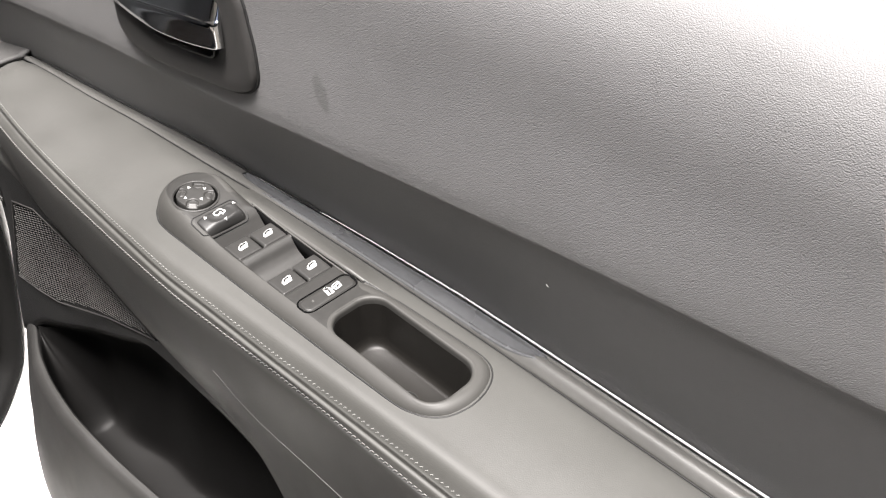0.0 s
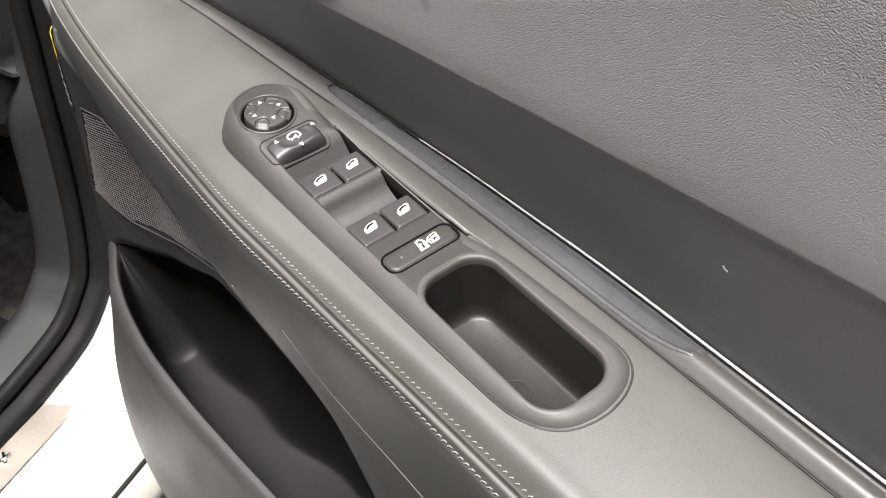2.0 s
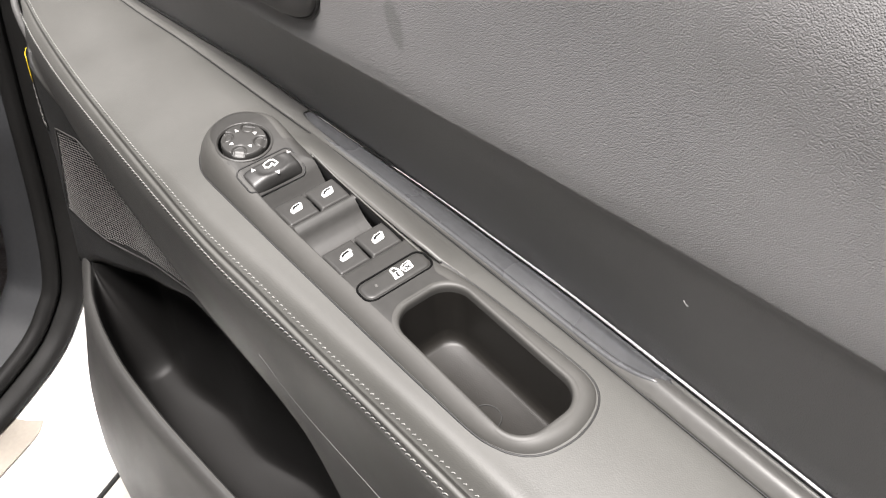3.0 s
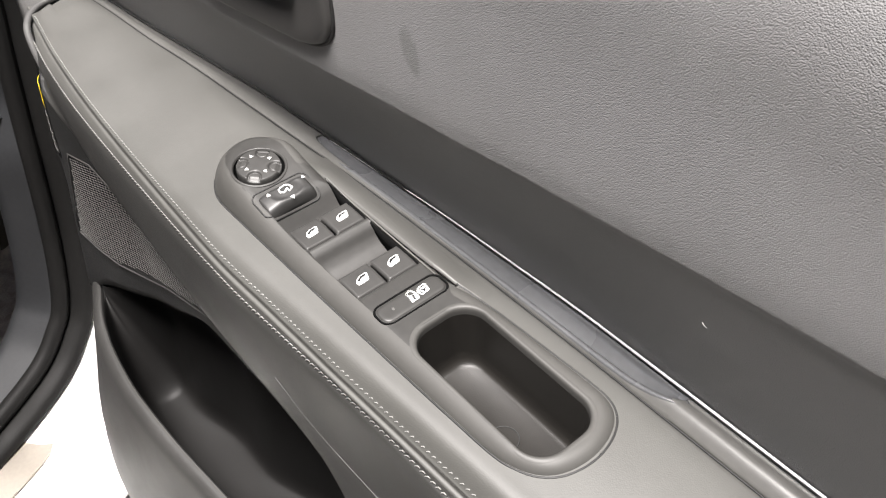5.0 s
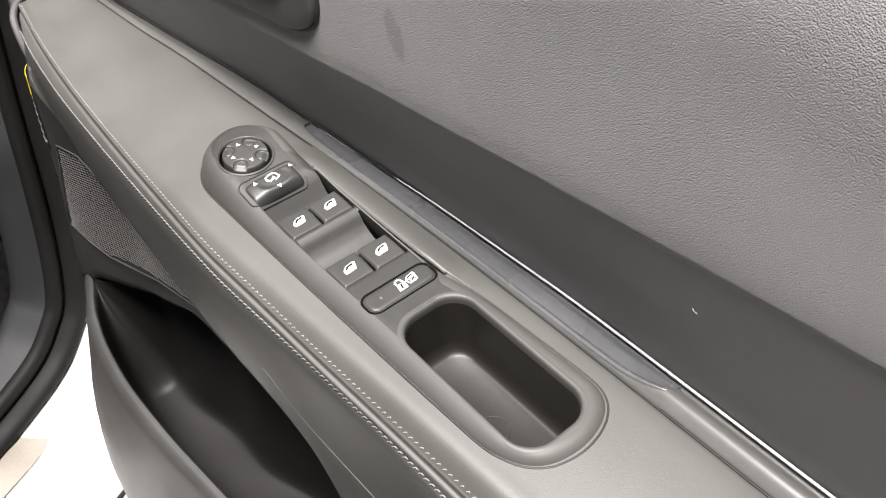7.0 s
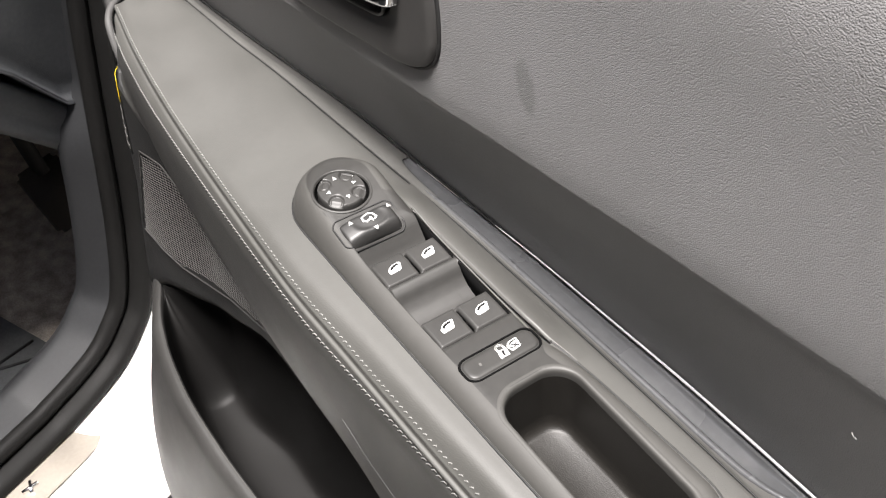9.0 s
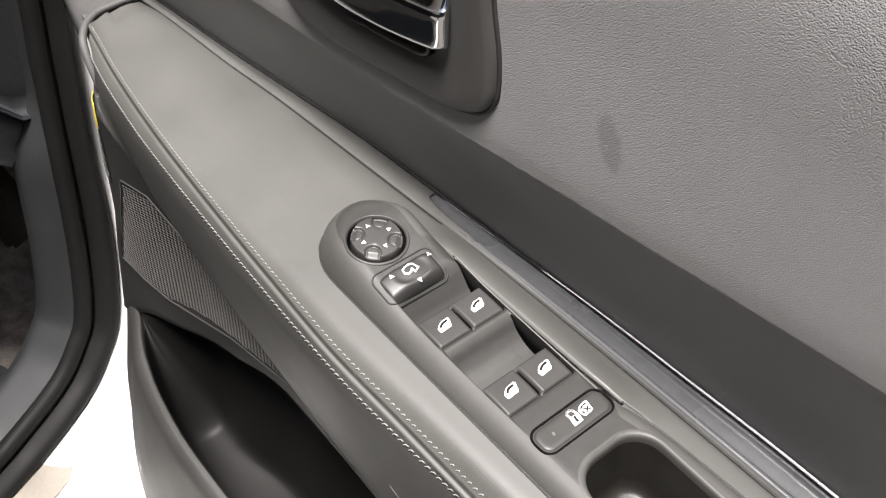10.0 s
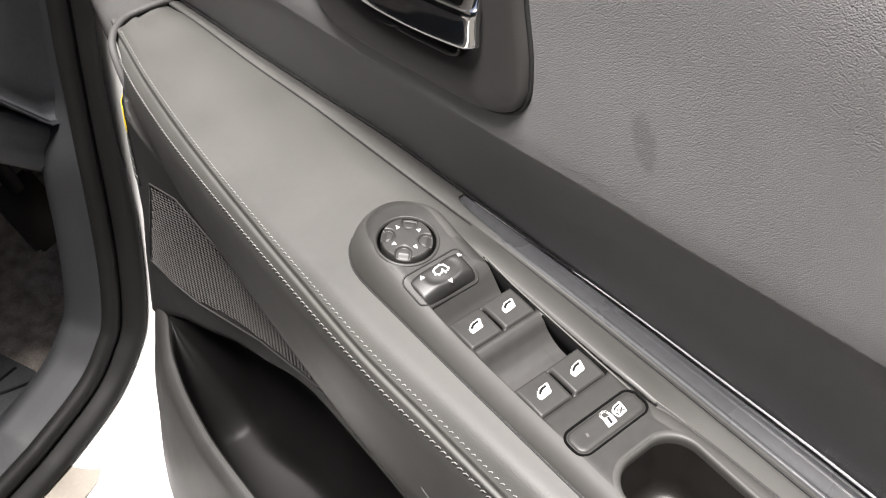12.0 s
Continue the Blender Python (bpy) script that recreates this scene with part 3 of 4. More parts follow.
def knob_height(r, a):
    """A slightly domed disc with four U-shaped finger pads, each outlined by a groove."""
    q = (a - radians(45)) % (math.pi / 2)
    q = min(q, math.pi / 2 - q) if q > math.pi / 4 else q
    q = q if q <= math.pi / 4 else math.pi / 2 - q
    u, w = r * math.cos(q), r * math.sin(q)
    d = math.hypot(min(0, u - 0.0090), w) - 0.0033 if u < 0.0090 else abs(w) - 0.0033
    h = 0.0004 * (1 - (r / 0.0116) ** 2)
    h -= 0.0012 * math.exp(-(d / 0.00045) ** 2) * (0.6 if d > 0 else 1.0)
    h -= 0.0007 * float(step(0.0002, -0.0006, d)) + (0.0012 * float(step(0.0086, 0.0116, u)) if d < 0 else 0)
    return h


kr = np.concatenate([np.linspace(0.0001, 0.0050, 6), np.linspace(0.0054, 0.0114, 26)])
ka = np.linspace(0, 2 * math.pi, 161)[:-1]
kl = [np.array([(well[0] + r * math.cos(a), well[1] + r * math.sin(a), 0.9216 + knob_height(r, a) - 0.10 * r * math.cos(a)) for a in ka]) for r in kr]
kl += [np.array([(well[0] + r * math.cos(a), well[1] + r * math.sin(a), z - 0.10 * r * math.cos(a)) for a in ka]) for r, z in ((0.0118, 0.9205), (0.0120, 0.9188), (0.0120, 0.912))]
v, f = loop_lofts(kl[::-1])
knob = mesh_part("mirror_knob", v, f, M_SWITCH, switch_panel, "round black mirror adjuster knob")


def plate(name, polys, z, parent, mat=M_ICON, height=0.00012):
    """Flat printed shapes: polygons of (x, y), z a number or a function."""
    vs, fs = [], []
    zf = z if callable(z) else (lambda x, y: z)
    for poly in polys:
        n0 = len(vs)
        k = len(poly)
        vs += [(x, y, zf(x, y) + height) for x, y in poly] + [(x, y, zf(x, y) - 0.0002) for x, y in poly]
        fs.append(tuple(range(n0, n0 + k)))
        fs += [(n0 + i, n0 + k + i, n0 + k + (i + 1) % k, n0 + (i + 1) % k) for i in range(k)]
    return mesh_part(name, vs, fs, mat, parent, smooth=False)


def bars(points, w, closed=False):
    """Thin quads along a line of (x, y) points."""
    pts = [np.array(p, float) for p in points]
    if closed:
        pts.append(pts[0])
    out = []
    for a, b in zip(pts, pts[1:]):
        d = (b - a) / np.linalg.norm(b - a)
        s = np.array([-d[1], d[0]]) * w / 2
        e = d * w / 2
        out.append([tuple(a - e + s), tuple(a - e - s), tuple(b + e - s), tuple(b + e + s)])
    return out


def triangle(x, y, r, turn):
    return [(x + r * math.cos(radians(turn + a)), y + r * math.sin(radians(turn + a))) for a in (0, 125, 235)]


for turn in (0, 90, 180, 270):
    a = radians(turn)
    plate("arrow", [triangle(well[0] + 0.0070 * math.cos(a), well[1] + 0.0070 * math.sin(a), 0.0013, turn)], lambda x, y: 0.9219 - 0.10 * (x - well[0]), knob, height=0.0003)

# mirror folding rocker
vs = []
gx, gy = np.linspace(0.0462, 0.0622, 44), np.linspace(-0.0690, -0.0380, 70)
oval = lambda x, y: math.exp(-(((x - 0.0532) / 0.0062) ** 2 + ((y + 0.0520) / 0.0088) ** 2) ** 4)
rock = lambda x, y: 0.9194 - 0.12 * (x - 0.0535) - 0.0010 * ((x - 0.0535) / 0.008) ** 2 - 0.0009 * oval(x, y) - 0.0026 * ((y + 0.0510) / 0.016) ** 2
for x in gx:
    for y in gy:
        ex, ey = min(1, min(x - gx[0], gx[-1] - x) / 0.0045), min(1, min(y - gy[0], gy[-1] - y) / 0.0032)
        fall = 1 - math.sqrt(max(0, 1 - min(1, ((1 - ex) ** 2.4 + (1 - ey) ** 2.4))))
        vs.append((x, y, rock(x, y) - 0.0075 * fall))
fold = thicken(mesh_part("fold_switch", vs, grid_faces(44, 70), M_ROCKER, switch_panel, "glossy black mirror folding rocker"), 0.003)
tube("joint", [(x, y, island_height(x, y, max(0.0, island_depth(x, y))) + 0.0002) for x, y in rounded_loop(0.0455, 0.0629, -0.0697, -0.0373, 0.0036, 6)], 0.0004, M_BLACK, fold, closed=True, sides=6)
plate("arrow", [triangle(0.0506, -0.0404, 0.0014, 180)], rock, fold, height=0.0004)
plate("arrow", [triangle(0.0600, -0.0524, 0.0014, 0)], rock, fold, height=0.0004)
plate("arrow", [triangle(0.0513, -0.0618, 0.0014, 180)], rock, fold, height=0.0004)
plate("mirror_icon", bars([(0.0536, -0.0559), (0.0514, -0.0556), (0.0507, -0.0542), (0.0503, -0.0514), (0.0512, -0.0498), (0.0540, -0.0489), (0.0547, -0.0501)], 0.0007)
      + bars([(0.0533, -0.0559), (0.0546, -0.0545), (0.0541, -0.0528), (0.0532, -0.0518), (0.0552, -0.0514)], 0.0008), rock, fold, height=0.0004)


# window switches: low at the front, rising to the rear
def switch_top(x, x0):
    t = min(1, max(0, (x - x0) / 0.0172))
    return 0.9112 + 0.0004 * math.sin(math.pi * t) - 0.0002 * t


def window_switch(x0, y0, y1):
    vs = []
    gx, gy = np.linspace(x0, x0 + 0.0172, 22), np.linspace(y0, y1, 18)
    for x in gx:
        for y in gy:
            e = min(y - gy[0], gy[-1] - y, gx[-1] - x, x - gx[0])
            e = min(1, e / 0.0009)
            vs.append((x, y, switch_top(x, x0) - 0.0025 * (1 - math.sqrt(max(0, 1 - (1 - e) ** 2)))))
    ob = thicken(mesh_part("window_switch", vs, grid_faces(22, 18), M_SWITCH, switch_panel, "black rocker switch with white window symbol"), 0.006)
    cxx, cyy = x0 + 0.0088, (y0 + y1) / 2 + 0.0002
    zf = lambda x, y: switch_top(x, x0)
    at = lambda pts: [(cxx + 0.00088 * f, cyy + 0.00088 * r) for f, r in pts]
    plate("icon", [at([(-0.1, -4.2), (-1.7, -2.8), (-3.1, -0.4), (-3.45, 3.9), (-2.7, 4.6), (1.65, 2.9), (2.15, 2.2), (2.5, -3.5), (1.9, -4.1)])], zf, ob, height=0.0004)
    return ob, [at([(-0.5, -2.9), (-1.8, -1.5), (-2.4, -0.2), (-2.75, 3.1), (-1.5, 2.85), (-1.15, 0.0), (-0.6, -1.0), (0.3, -2.1)])], zf


for x0 in (0.0745, 0.1175):
    for y0, y1 in ((-0.0663, -0.0482), (-0.0478, -0.0300)):
        sw, slit, zf = window_switch(x0, y0, y1)
        plate("icon_slit", slit, zf, sw, M_KNOB, height=0.0006)

# child lock button
lp = lambda i: rounded_loop(0.1463 + i, 0.1578 - i, -0.0662 + i, -0.0298 - i, max(0.001, 0.0042 - i), 6)
loops = [np.column_stack([lp(i), np.full(28, z)]) for i, z in ((0, 0.906), (0, 0.9122), (0.0005, 0.9131), (0.0014, 0.9134), (0.003, 0.9134))]
v, f = loop_lofts(loops)
lock = mesh_part("child_lock_button", v, f, M_PLATE, switch_panel, "oblong black lock button with white symbols")
gl = rounded_loop(0.1457, 0.1584, -0.0668, -0.0292, 0.0047, 6)
tube("joint", [(x, y, 0.9126) for x, y in gl], 0.0006, M_VOID, lock, closed=True, sides=6)
mark = lambda pts: [(0.152 + 0.001 * f, -0.045 + 0.001 * r) for f, r in pts]
plate("padlock_icon", [mark([(-1.4, -3.7), (-1.0, 0.8), (2.65, 0.15), (2.7, -4.5)])]
      + bars(mark([(-1.3, -3.3), (-2.9, -3.4), (-3.7, -2.7), (-3.9, -1.3), (-3.2, -0.3), (-1.1, 0.2)]), 0.0009), 0.9134, lock)
plate("keyhole", [mark([(-0.9, -2.1), (-0.8, -0.9), (1.1, -1.5), (2.1, -1.4), (1.9, -2.7), (0.7, -2.4)])], 0.9135, lock, M_KNOB, height=0.0002)
plate("window_icon", [mark([(-1.5, 1.4), (-2.4, 2.2), (-3.15, 3.7), (-3.5, 7.1), (-2.8, 7.5), (1.25, 6.8), (1.6, 6.1), (1.9, 2.3), (1.3, 1.8), (-0.8, 1.2)])], 0.9134, lock)
plate("icon_slit", [mark([(-1.6, 2.4), (-2.3, 3.2), (-2.6, 4.0), (-2.85, 6.5), (-2.2, 6.5), (-1.9, 4.0), (-1.2, 2.8)]), mark([(-0.3, 2.0), (-0.4, 2.7), (1.1, 3.2), (1.0, 2.4)])]
      + bars(mark([(-1.0, 3.6), (0.7, 5.9)]), 0.0006) + bars(mark([(0.9, 3.8), (-0.9, 5.9)]), 0.0006), 0.9135, lock, M_KNOB, height=0.0002)
plate("lamp_mark", [mark([(-0.9, -13.6), (-0.6, -12.6), (0.9, -13.0), (0.6, -14.0)])], 0.9134, lock, M_LEDGE)
# narrow pale tube draws the highlight on the far edge of the switch bank
tube("bank_highlight", [(x, -0.0296, float(top_z(x)) - 0.0004) for x in np.linspace(0.056, 0.150, 60)], 0.0004, M_LEDGE, switch_panel, sides=8)

# fine pale dust caught in the joint round the switch panel
rng = random.Random(5)
vs, fs = [], []
for k in range(170):
    i = rng.randrange(len(outline))
    x, y = outline[i] + (outline[(i + 1) % len(outline)] - outline[i]) * rng.random()
    x, y, r = x + rng.uniform(-0.0007, 0.0007), y + rng.uniform(-0.0012, 0.0004), rng.choice((0.00010, 0.00012, 0.00016, 0.00024))
    z = pad_top(x, y) + 0.0005
    n0 = len(vs)
    vs += [(x - r, y, z), (x + r, y, z), (x, y - r, z), (x, y + r, z), (x, y, z + r), (x, y, z - r)]
    fs += [(n0 + a, n0 + b, n0 + c) for a, b, c in ((0, 2, 4), (2, 1, 4), (1, 3, 4), (3, 0, 4), (2, 0, 5), (1, 2, 5), (3, 1, 5), (0, 3, 5))]
tagged(mesh_part("dust", vs, fs, M_LEDGE, None, smooth=False), "pale dust specks in the joint round the switches", "dust", kind="stuff")

# ---- inside door handle ----
shrink = lambda k, dx=0.0: (bo - bc) * k + bc + (dx, 0)
loops = []
for k, off, dx in ((1.0, -0.004, 0), (1.0, 0.0006, 0), (0.992, 0.0022, 0), (0.975, 0.0034, 0), (0.94, 0.0040, 0), (0.85, 0.0042, 0), (0.70, 0.0038, 0), (0.60, 0.0034, 0), (0.58, 0.0022, 0), (0.565, -0.003, 0), (0.54, -0.013, 0), (0.40, -0.022, 0)):
    q = shrink(k, dx)
    loops.append(np.array([(x, panel_y(x, z) - off, z) for x, z in q]))
v, f = loop_lofts(loops)
handle_bezel = mesh_part("handle_bezel", v, f, M_BEZEL, door, "smooth dark teardrop handle surround")
tube("joint", [(x, panel_y(x, z) - 0.0002, z) for x, z in shrink(1.006)], 0.0011, M_BLACK, handle_bezel, closed=True, sides=6)
# lever: flat mirror face, a ridge, and an upper facet that leans back; the free end is rounded
low_z = smooth_curve([-0.09, -0.05, -0.033, -0.006, 0.026, 0.046], [1.006, 1.0027, 1.0025, 1.005, 1.0103, 1.0150])
ridge_z = smooth_curve([-0.09, -0.041, -0.015, 0.0094, 0.028, 0.046], [1.012, 1.0186, 1.0228, 1.0270, 1.0296, 1.0328])
hx = np.concatenate([np.linspace(-0.085, 0.030, 40), 0.030 + 0.0155 * np.sin(np.linspace(0.08, math.pi / 2, 16))])
vs = []
for x in hx:
    lz, rz = float(low_z(min(x, 0.041))), float(ridge_z(x))
    e = max(0.0, (x - 0.0335) / 0.012)
    end = math.sqrt(max(0.0, 1 - min(1.0, e) ** 2.4))
    mid = lz + 0.6 * (rz - lz)
    fb = -0.0275 - 0.0012 * math.sin(math.pi * min(1.0, max(0.0, (x + 0.085) / 0.13)))
    prof = round_line([(-0.013, lz + 0.005), (-0.0185, lz + 0.0005), (-0.0245, lz - 0.0004), (fb + 0.0006, lz + 0.0010), (fb - 0.0002, lz + 0.0035), (fb - 0.0006, (lz + rz) / 2), (fb - 0.0008, rz - 0.003), (fb - 0.0002, rz - 0.0006), (fb + 0.0012, rz + 0.0010),
                       (fb + 0.006, rz + 0.0085), (fb + 0.013, rz + 0.020), (fb + 0.0165, rz + 0.030)], 5)
    for y, z in prof:
        back = -0.0165
        yy = back + (y - back) * (0.45 + 0.55 * end)
        vs.append((x - 0.9 * (yy - fb) * float(step(-0.03, 0.03, x)), yy, mid + (z - mid) * (0.80 + 0.20 * end) if z < mid else z))
nv = len(vs) // len(hx)
part_faces = grid_faces(len(hx), nv) + [tuple(range(nv)), tuple((len(hx) - 1) * nv + k for k in range(nv))[::-1]]
mesh_part("lever", vs, part_faces, M_CHROME, handle_bezel, "chrome door release lever")
lip = round_line([(-0.0750, 1.008), (-0.0735, 1.000), (-0.0680, 0.9945), (-0.0560, 0.9920), (-0.0444, 0.9918), (-0.0220, 0.9955), (-0.0160, 0.9975), (-0.0100, 0.9974), (0.0148, 1.0014), (0.0235, 1.0032), (0.0275, 1.0060), (0.0285, 1.0095)], 6)
tube("pan_lip", [(x, -0.0225, z) for x, z in lip], 0.0009, M_BEZEL, handle_bezel, "raised edge of the handle recess", sides=8)

# ---- lower panel, speaker grille and map pocket ----
edge_z = smooth_curve([-0.32, -0.26, -0.245, -0.22, -0.175, -0.1, -0.02, 0.06, 0.3, 0.7], [0.60, 0.634, 0.650, 0.671, 0.692, 0.730, 0.768, 0.772, 0.70, 0.6])
lx = np.concatenate([np.linspace(-0.30, -0.22, 40), np.linspace(-0.215, 0.62, 80)])


vs = []
for x in lx:
    top = float(arm_low(x)) + 0.004 + 0.03 * (1 - float(step(-0.249, -0.238, x)))
    for t in np.linspace(0, 1, 30):
        z = float(edge_z(x)) * (1 - t) + max(top, float(edge_z(x)) + 0.006) * t
        y = float(skin_y(z)) + recess(x) + front_turn(x, z)
        vs.append((x, y, z))
    vs.append((x, y + 0.002, z + 0.0012))
    vs.append((x, y + 0.012, z + 0.0005))
thicken(mesh_part("lower_panel", vs, grid_faces(len(lx), 32), M_LOWER, door, "smooth black lower door panel"), 0.003)
# front closing trim at the nose
vs = []
for x in np.linspace(-0.400, -0.2685, 16):
    for t in np.linspace(0, 1, 14):
        o = -0.2685 - x
        y = (-0.080 + 0.2 * o) * (1 - t) + (float(chrome_y(x)) + 0.006) * t
        vs.append((x, y, 0.8945 + 0.010 * t * t - 0.15 * o - 0.010 * (1 - math.sqrt(1 - (1 - min(1, t * 4)) ** 2))))
thicken(mesh_part("front_trim", vs, grid_faces(16, 14), M_NOSE, door, "textured grey front end trim"), 0.003)

# grille: a perforated sheet over a black backing
gp = np.array([(-0.212, 0.8105), (-0.2285, 0.764), (-0.2510, 0.7095), (-0.2087, 0.7165), (-0.179, 0.7187), (-0.095, 0.752), (-0.054, 0.768), (-0.0115, 0.7845), (-0.03, 0.7865), (-0.08, 0.7945), (-0.124, 0.8005), (-0.155, 0.8075), (-0.18, 0.8165)])


def skin(x, z, out=0.0):
    return float(skin_y(z)) + recess(x) + front_turn(x, z) - out


vs, fs, back_v, back_f = [], [], [], []
PX, PZ = 0.0043, 0.0024
for i in range(int(0.25 / PX)):
    for j in range(int(0.13 / PZ)):
        x, z = -0.254 + i * PX, 0.698 + j * PZ + (PZ / 2 if i % 2 else 0)
        h, q = PX * 0.34, PZ * 0.15
        if not all(inside(gp, x + sx * PX / 2, z + sz * PZ / 2) for sx in (-1, 1) for sz in (-1, 1)):
            continue
        n0 = len(vs)
        for sx, sz, o in ((-h, -q, 0.0002), (h, -q, 0.0002), (h, q, 0.0002), (-h, q, 0.0002), (-h * 0.7, 0, 0.0009), (h * 0.7, 0, 0.0009)):
            vs.append((x + sx, skin(x + sx, z + sz, o), z + sz))
        fs += [(n0, n0 + 1, n0 + 5, n0 + 4), (n0 + 1, n0 + 2, n0 + 5), (n0 + 2, n0 + 3, n0 + 4, n0 + 5), (n0 + 3, n0, n0 + 4)]
        k0 = len(back_v)
        back_v += [(x + sx, skin(x + sx, z + sz, 0.0002), z + sz) for sx, sz in ((-PX / 2, -PZ / 2), (PX / 2, -PZ / 2), (PX / 2, PZ / 2), (-PX / 2, PZ / 2))]
        back_f.append((k0, k0 + 1, k0 + 2, k0 + 3))
grille = mesh_part("speaker_grille", vs, fs, M_GRILLE, door, "perforated dark metal speaker grille", smooth=False)
mesh_part("backing", back_v, back_f, M_VOID, grille, "black cloth backing")
gl = [(x, skin(x, z, 0.001), z) for x, z in gp]
tube("grille_edge", gl, 0.0006, M_BEZEL, grille, closed=True, sides=6)

# warning sticker
def sticker(name, x0, x1, z0, z1, mat, lift, label=""):
    gx, gz = np.linspace(x0, x1, 8), np.linspace(z0, z1, 6)
    vs = [(x, skin(x, z, lift), z) for x in gx for z in gz]
    return thicken(mesh_part(name, vs, grid_faces(8, 6), mat, door, label), 0.0003)


sticker("warning_label", -0.2440, -0.2300, 0.797, 0.862, M_KNOB, 0.0006, "narrow warning sticker with yellow top")
sticker("label_band", -0.2440, -0.2300, 0.842, 0.862, M_YELLOW, 0.0010, "yellow band")
for k in range(5):
    sticker("text_bar", -0.2430, -0.2310 - 0.001 * (k % 2), 0.801 + k * 0.0076, 0.8045 + k * 0.0076, M_LEDGE, 0.0010)
lint = tube("lint", [(0.2772, -0.0136, 0.9785), (0.2780, -0.0134, 0.9772), (0.2792, -0.0132, 0.9768)], 0.0002, M_THREAD, None, sides=5)
tagged(lint, "tiny fleck of pale lint on the door panel", "lint")

# pocket
rim_y = smooth_curve([-0.33, -0.245, -0.225, -0.2, -0.155, -0.11, -0.06, 0.0, 0.1, 0.25, 0.5, 0.7], [-0.085, -0.1075, -0.1155, -0.1235, -0.1315, -0.1345, -0.133, -0.128, -0.118, -0.108, -0.10, -0.095])
rim_z = smooth_curve([-0.33, -0.245, -0.1, 0.7], [0.600, 0.643, 0.648, 0.648])
qx = np.concatenate([np.linspace(-0.312, -0.25, 16), np.linspace(-0.248, -0.15, 40), np.linspace(-0.145, 0.6, 60)])
vs = []
for x in qx:
    k = float(step(-0.249, -0.170, x))
    tip = float(step(-0.246, -0.243, x))
    ez, ry, rz = float(edge_z(x)), float(rim_y(x)), float(rim_z(x))
    ey = skin(x, ez)
    ft = front_turn(x, 0.6)
    back = -0.082 + 0.012 * float(step(-0.15, -0.08, x)) + 0.02 * float(step(-0.05, 0.03, x))
    mix = lambda p, q, a: (p[0] + (q[0] - p[0]) * a, p[1] + (q[1] - p[1]) * a)
    e, r = (ey, ez), (ry, rz)
    flr = 0.552 + 0.02 * (1 - k)
    inner = [mix(e, (ey + 0.006, ez - 0.010), tip), mix(mix(e, r, .2), (back + 0.006, ez - 0.035), k), mix(mix(e, r, .4), (back, flr + 0.04), k), mix(mix(e, r, .5), (back - 0.004, flr + 0.008), k), mix(mix(e, r, .6), (back - 0.014, flr), k),
             mix(mix(e, r, .8), (ry + 0.02, flr), k), mix(mix(e, r, .9), (ry + 0.008, flr + 0.008), k), mix(mix(e, r, .95), (ry + 0.002, flr + 0.04), k)]
    prof = [e] + inner + [(ry, rz - 0.002), (ry - 0.0025, rz + 0.0015), (ry - 0.0065, rz + 0.0005), (ry - 0.011, rz - 0.005), (ry - 0.0145, rz - 0.016), (ry - 0.022, rz - 0.045), (ry - 0.036 + ft, rz - 0.10),
                          (ry - 0.042 + ft, rz - 0.16), (ry - 0.03 + ft, rz - 0.24), (ry + 0.03 + ft, rz - 0.30), (0.09, rz - 0.31)]
    vs += [(x, y + (0 if i < 9 else ft * 0.6), z) for i, (y, z) in enumerate(round_line(prof, 3))]
nv = len(vs) // len(qx)
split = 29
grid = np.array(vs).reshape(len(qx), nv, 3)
pocket = thicken(mesh_part("map_pocket", grid[:, :split + 1].reshape(-1, 3), grid_faces(len(qx), split + 1), M_POCKET, door, "deep grained plastic map pocket, empty, shade in its colour"), 0.0005, 1)
thicken(mesh_part("pocket_front", grid[:, split:].reshape(-1, 3), grid_faces(len(qx), nv - split), M_OUTER, door, "grey grained outer wall of the map pocket, lit tone"), 0.002, 1)

# ---- car body: s runs rearward along the sill, n outward ----
TH = radians(25)
S, N, P0 = np.array([math.sin(TH), -math.cos(TH)]), np.array([math.cos(TH), math.sin(TH)]), np.array([-0.393, -0.191])


def body(s, n, z):
    p = P0 + S * s + N * n
    return (p[0], p[1], z)


car = thing("car", "white car body with open front door aperture", "car")
mouth = round_line([(-0.168, 1.10), (-0.158, 0.95), (-0.1405, 0.831), (-0.131, 0.782), (-0.119, 0.714), (-0.0945, 0.581), (-0.0710, 0.500), (-0.0470, 0.470), (-0.010, 0.447), (0.054, 0.435), (0.115, 0.432), (0.4, 0.430), (1.2, 0.430)], 8)
tang = np.gradient(mouth, axis=0)
tang /= np.linalg.norm(tang, axis=1)[:, None]
out = np.column_stack([tang[:, 1], -tang[:, 0]])


def swept(name, prof, mat, parent, label, thick=0.002):
    """prof: (n, way out of the mouth) pairs swept round the door aperture."""
    vs = []
    for m, o in zip(mouth, out):
        high = float(step(0.60, 0.74, m[1]))
        slim = 1 - 1.4 * float(step(0.66, 0.73, m[1])) if name == "kick_trim" else 1 - 0.62 * high if name == "seal_flap" else 1.0
        vs += [body(m[0] + o[0] * w * slim, n, m[1] + o[1] * w * slim) for n, w in prof]
    ob = mesh_part(name, vs, grid_faces(len(mouth), len(prof)), mat, parent, label)
    return thicken(ob, thick) if thick else ob


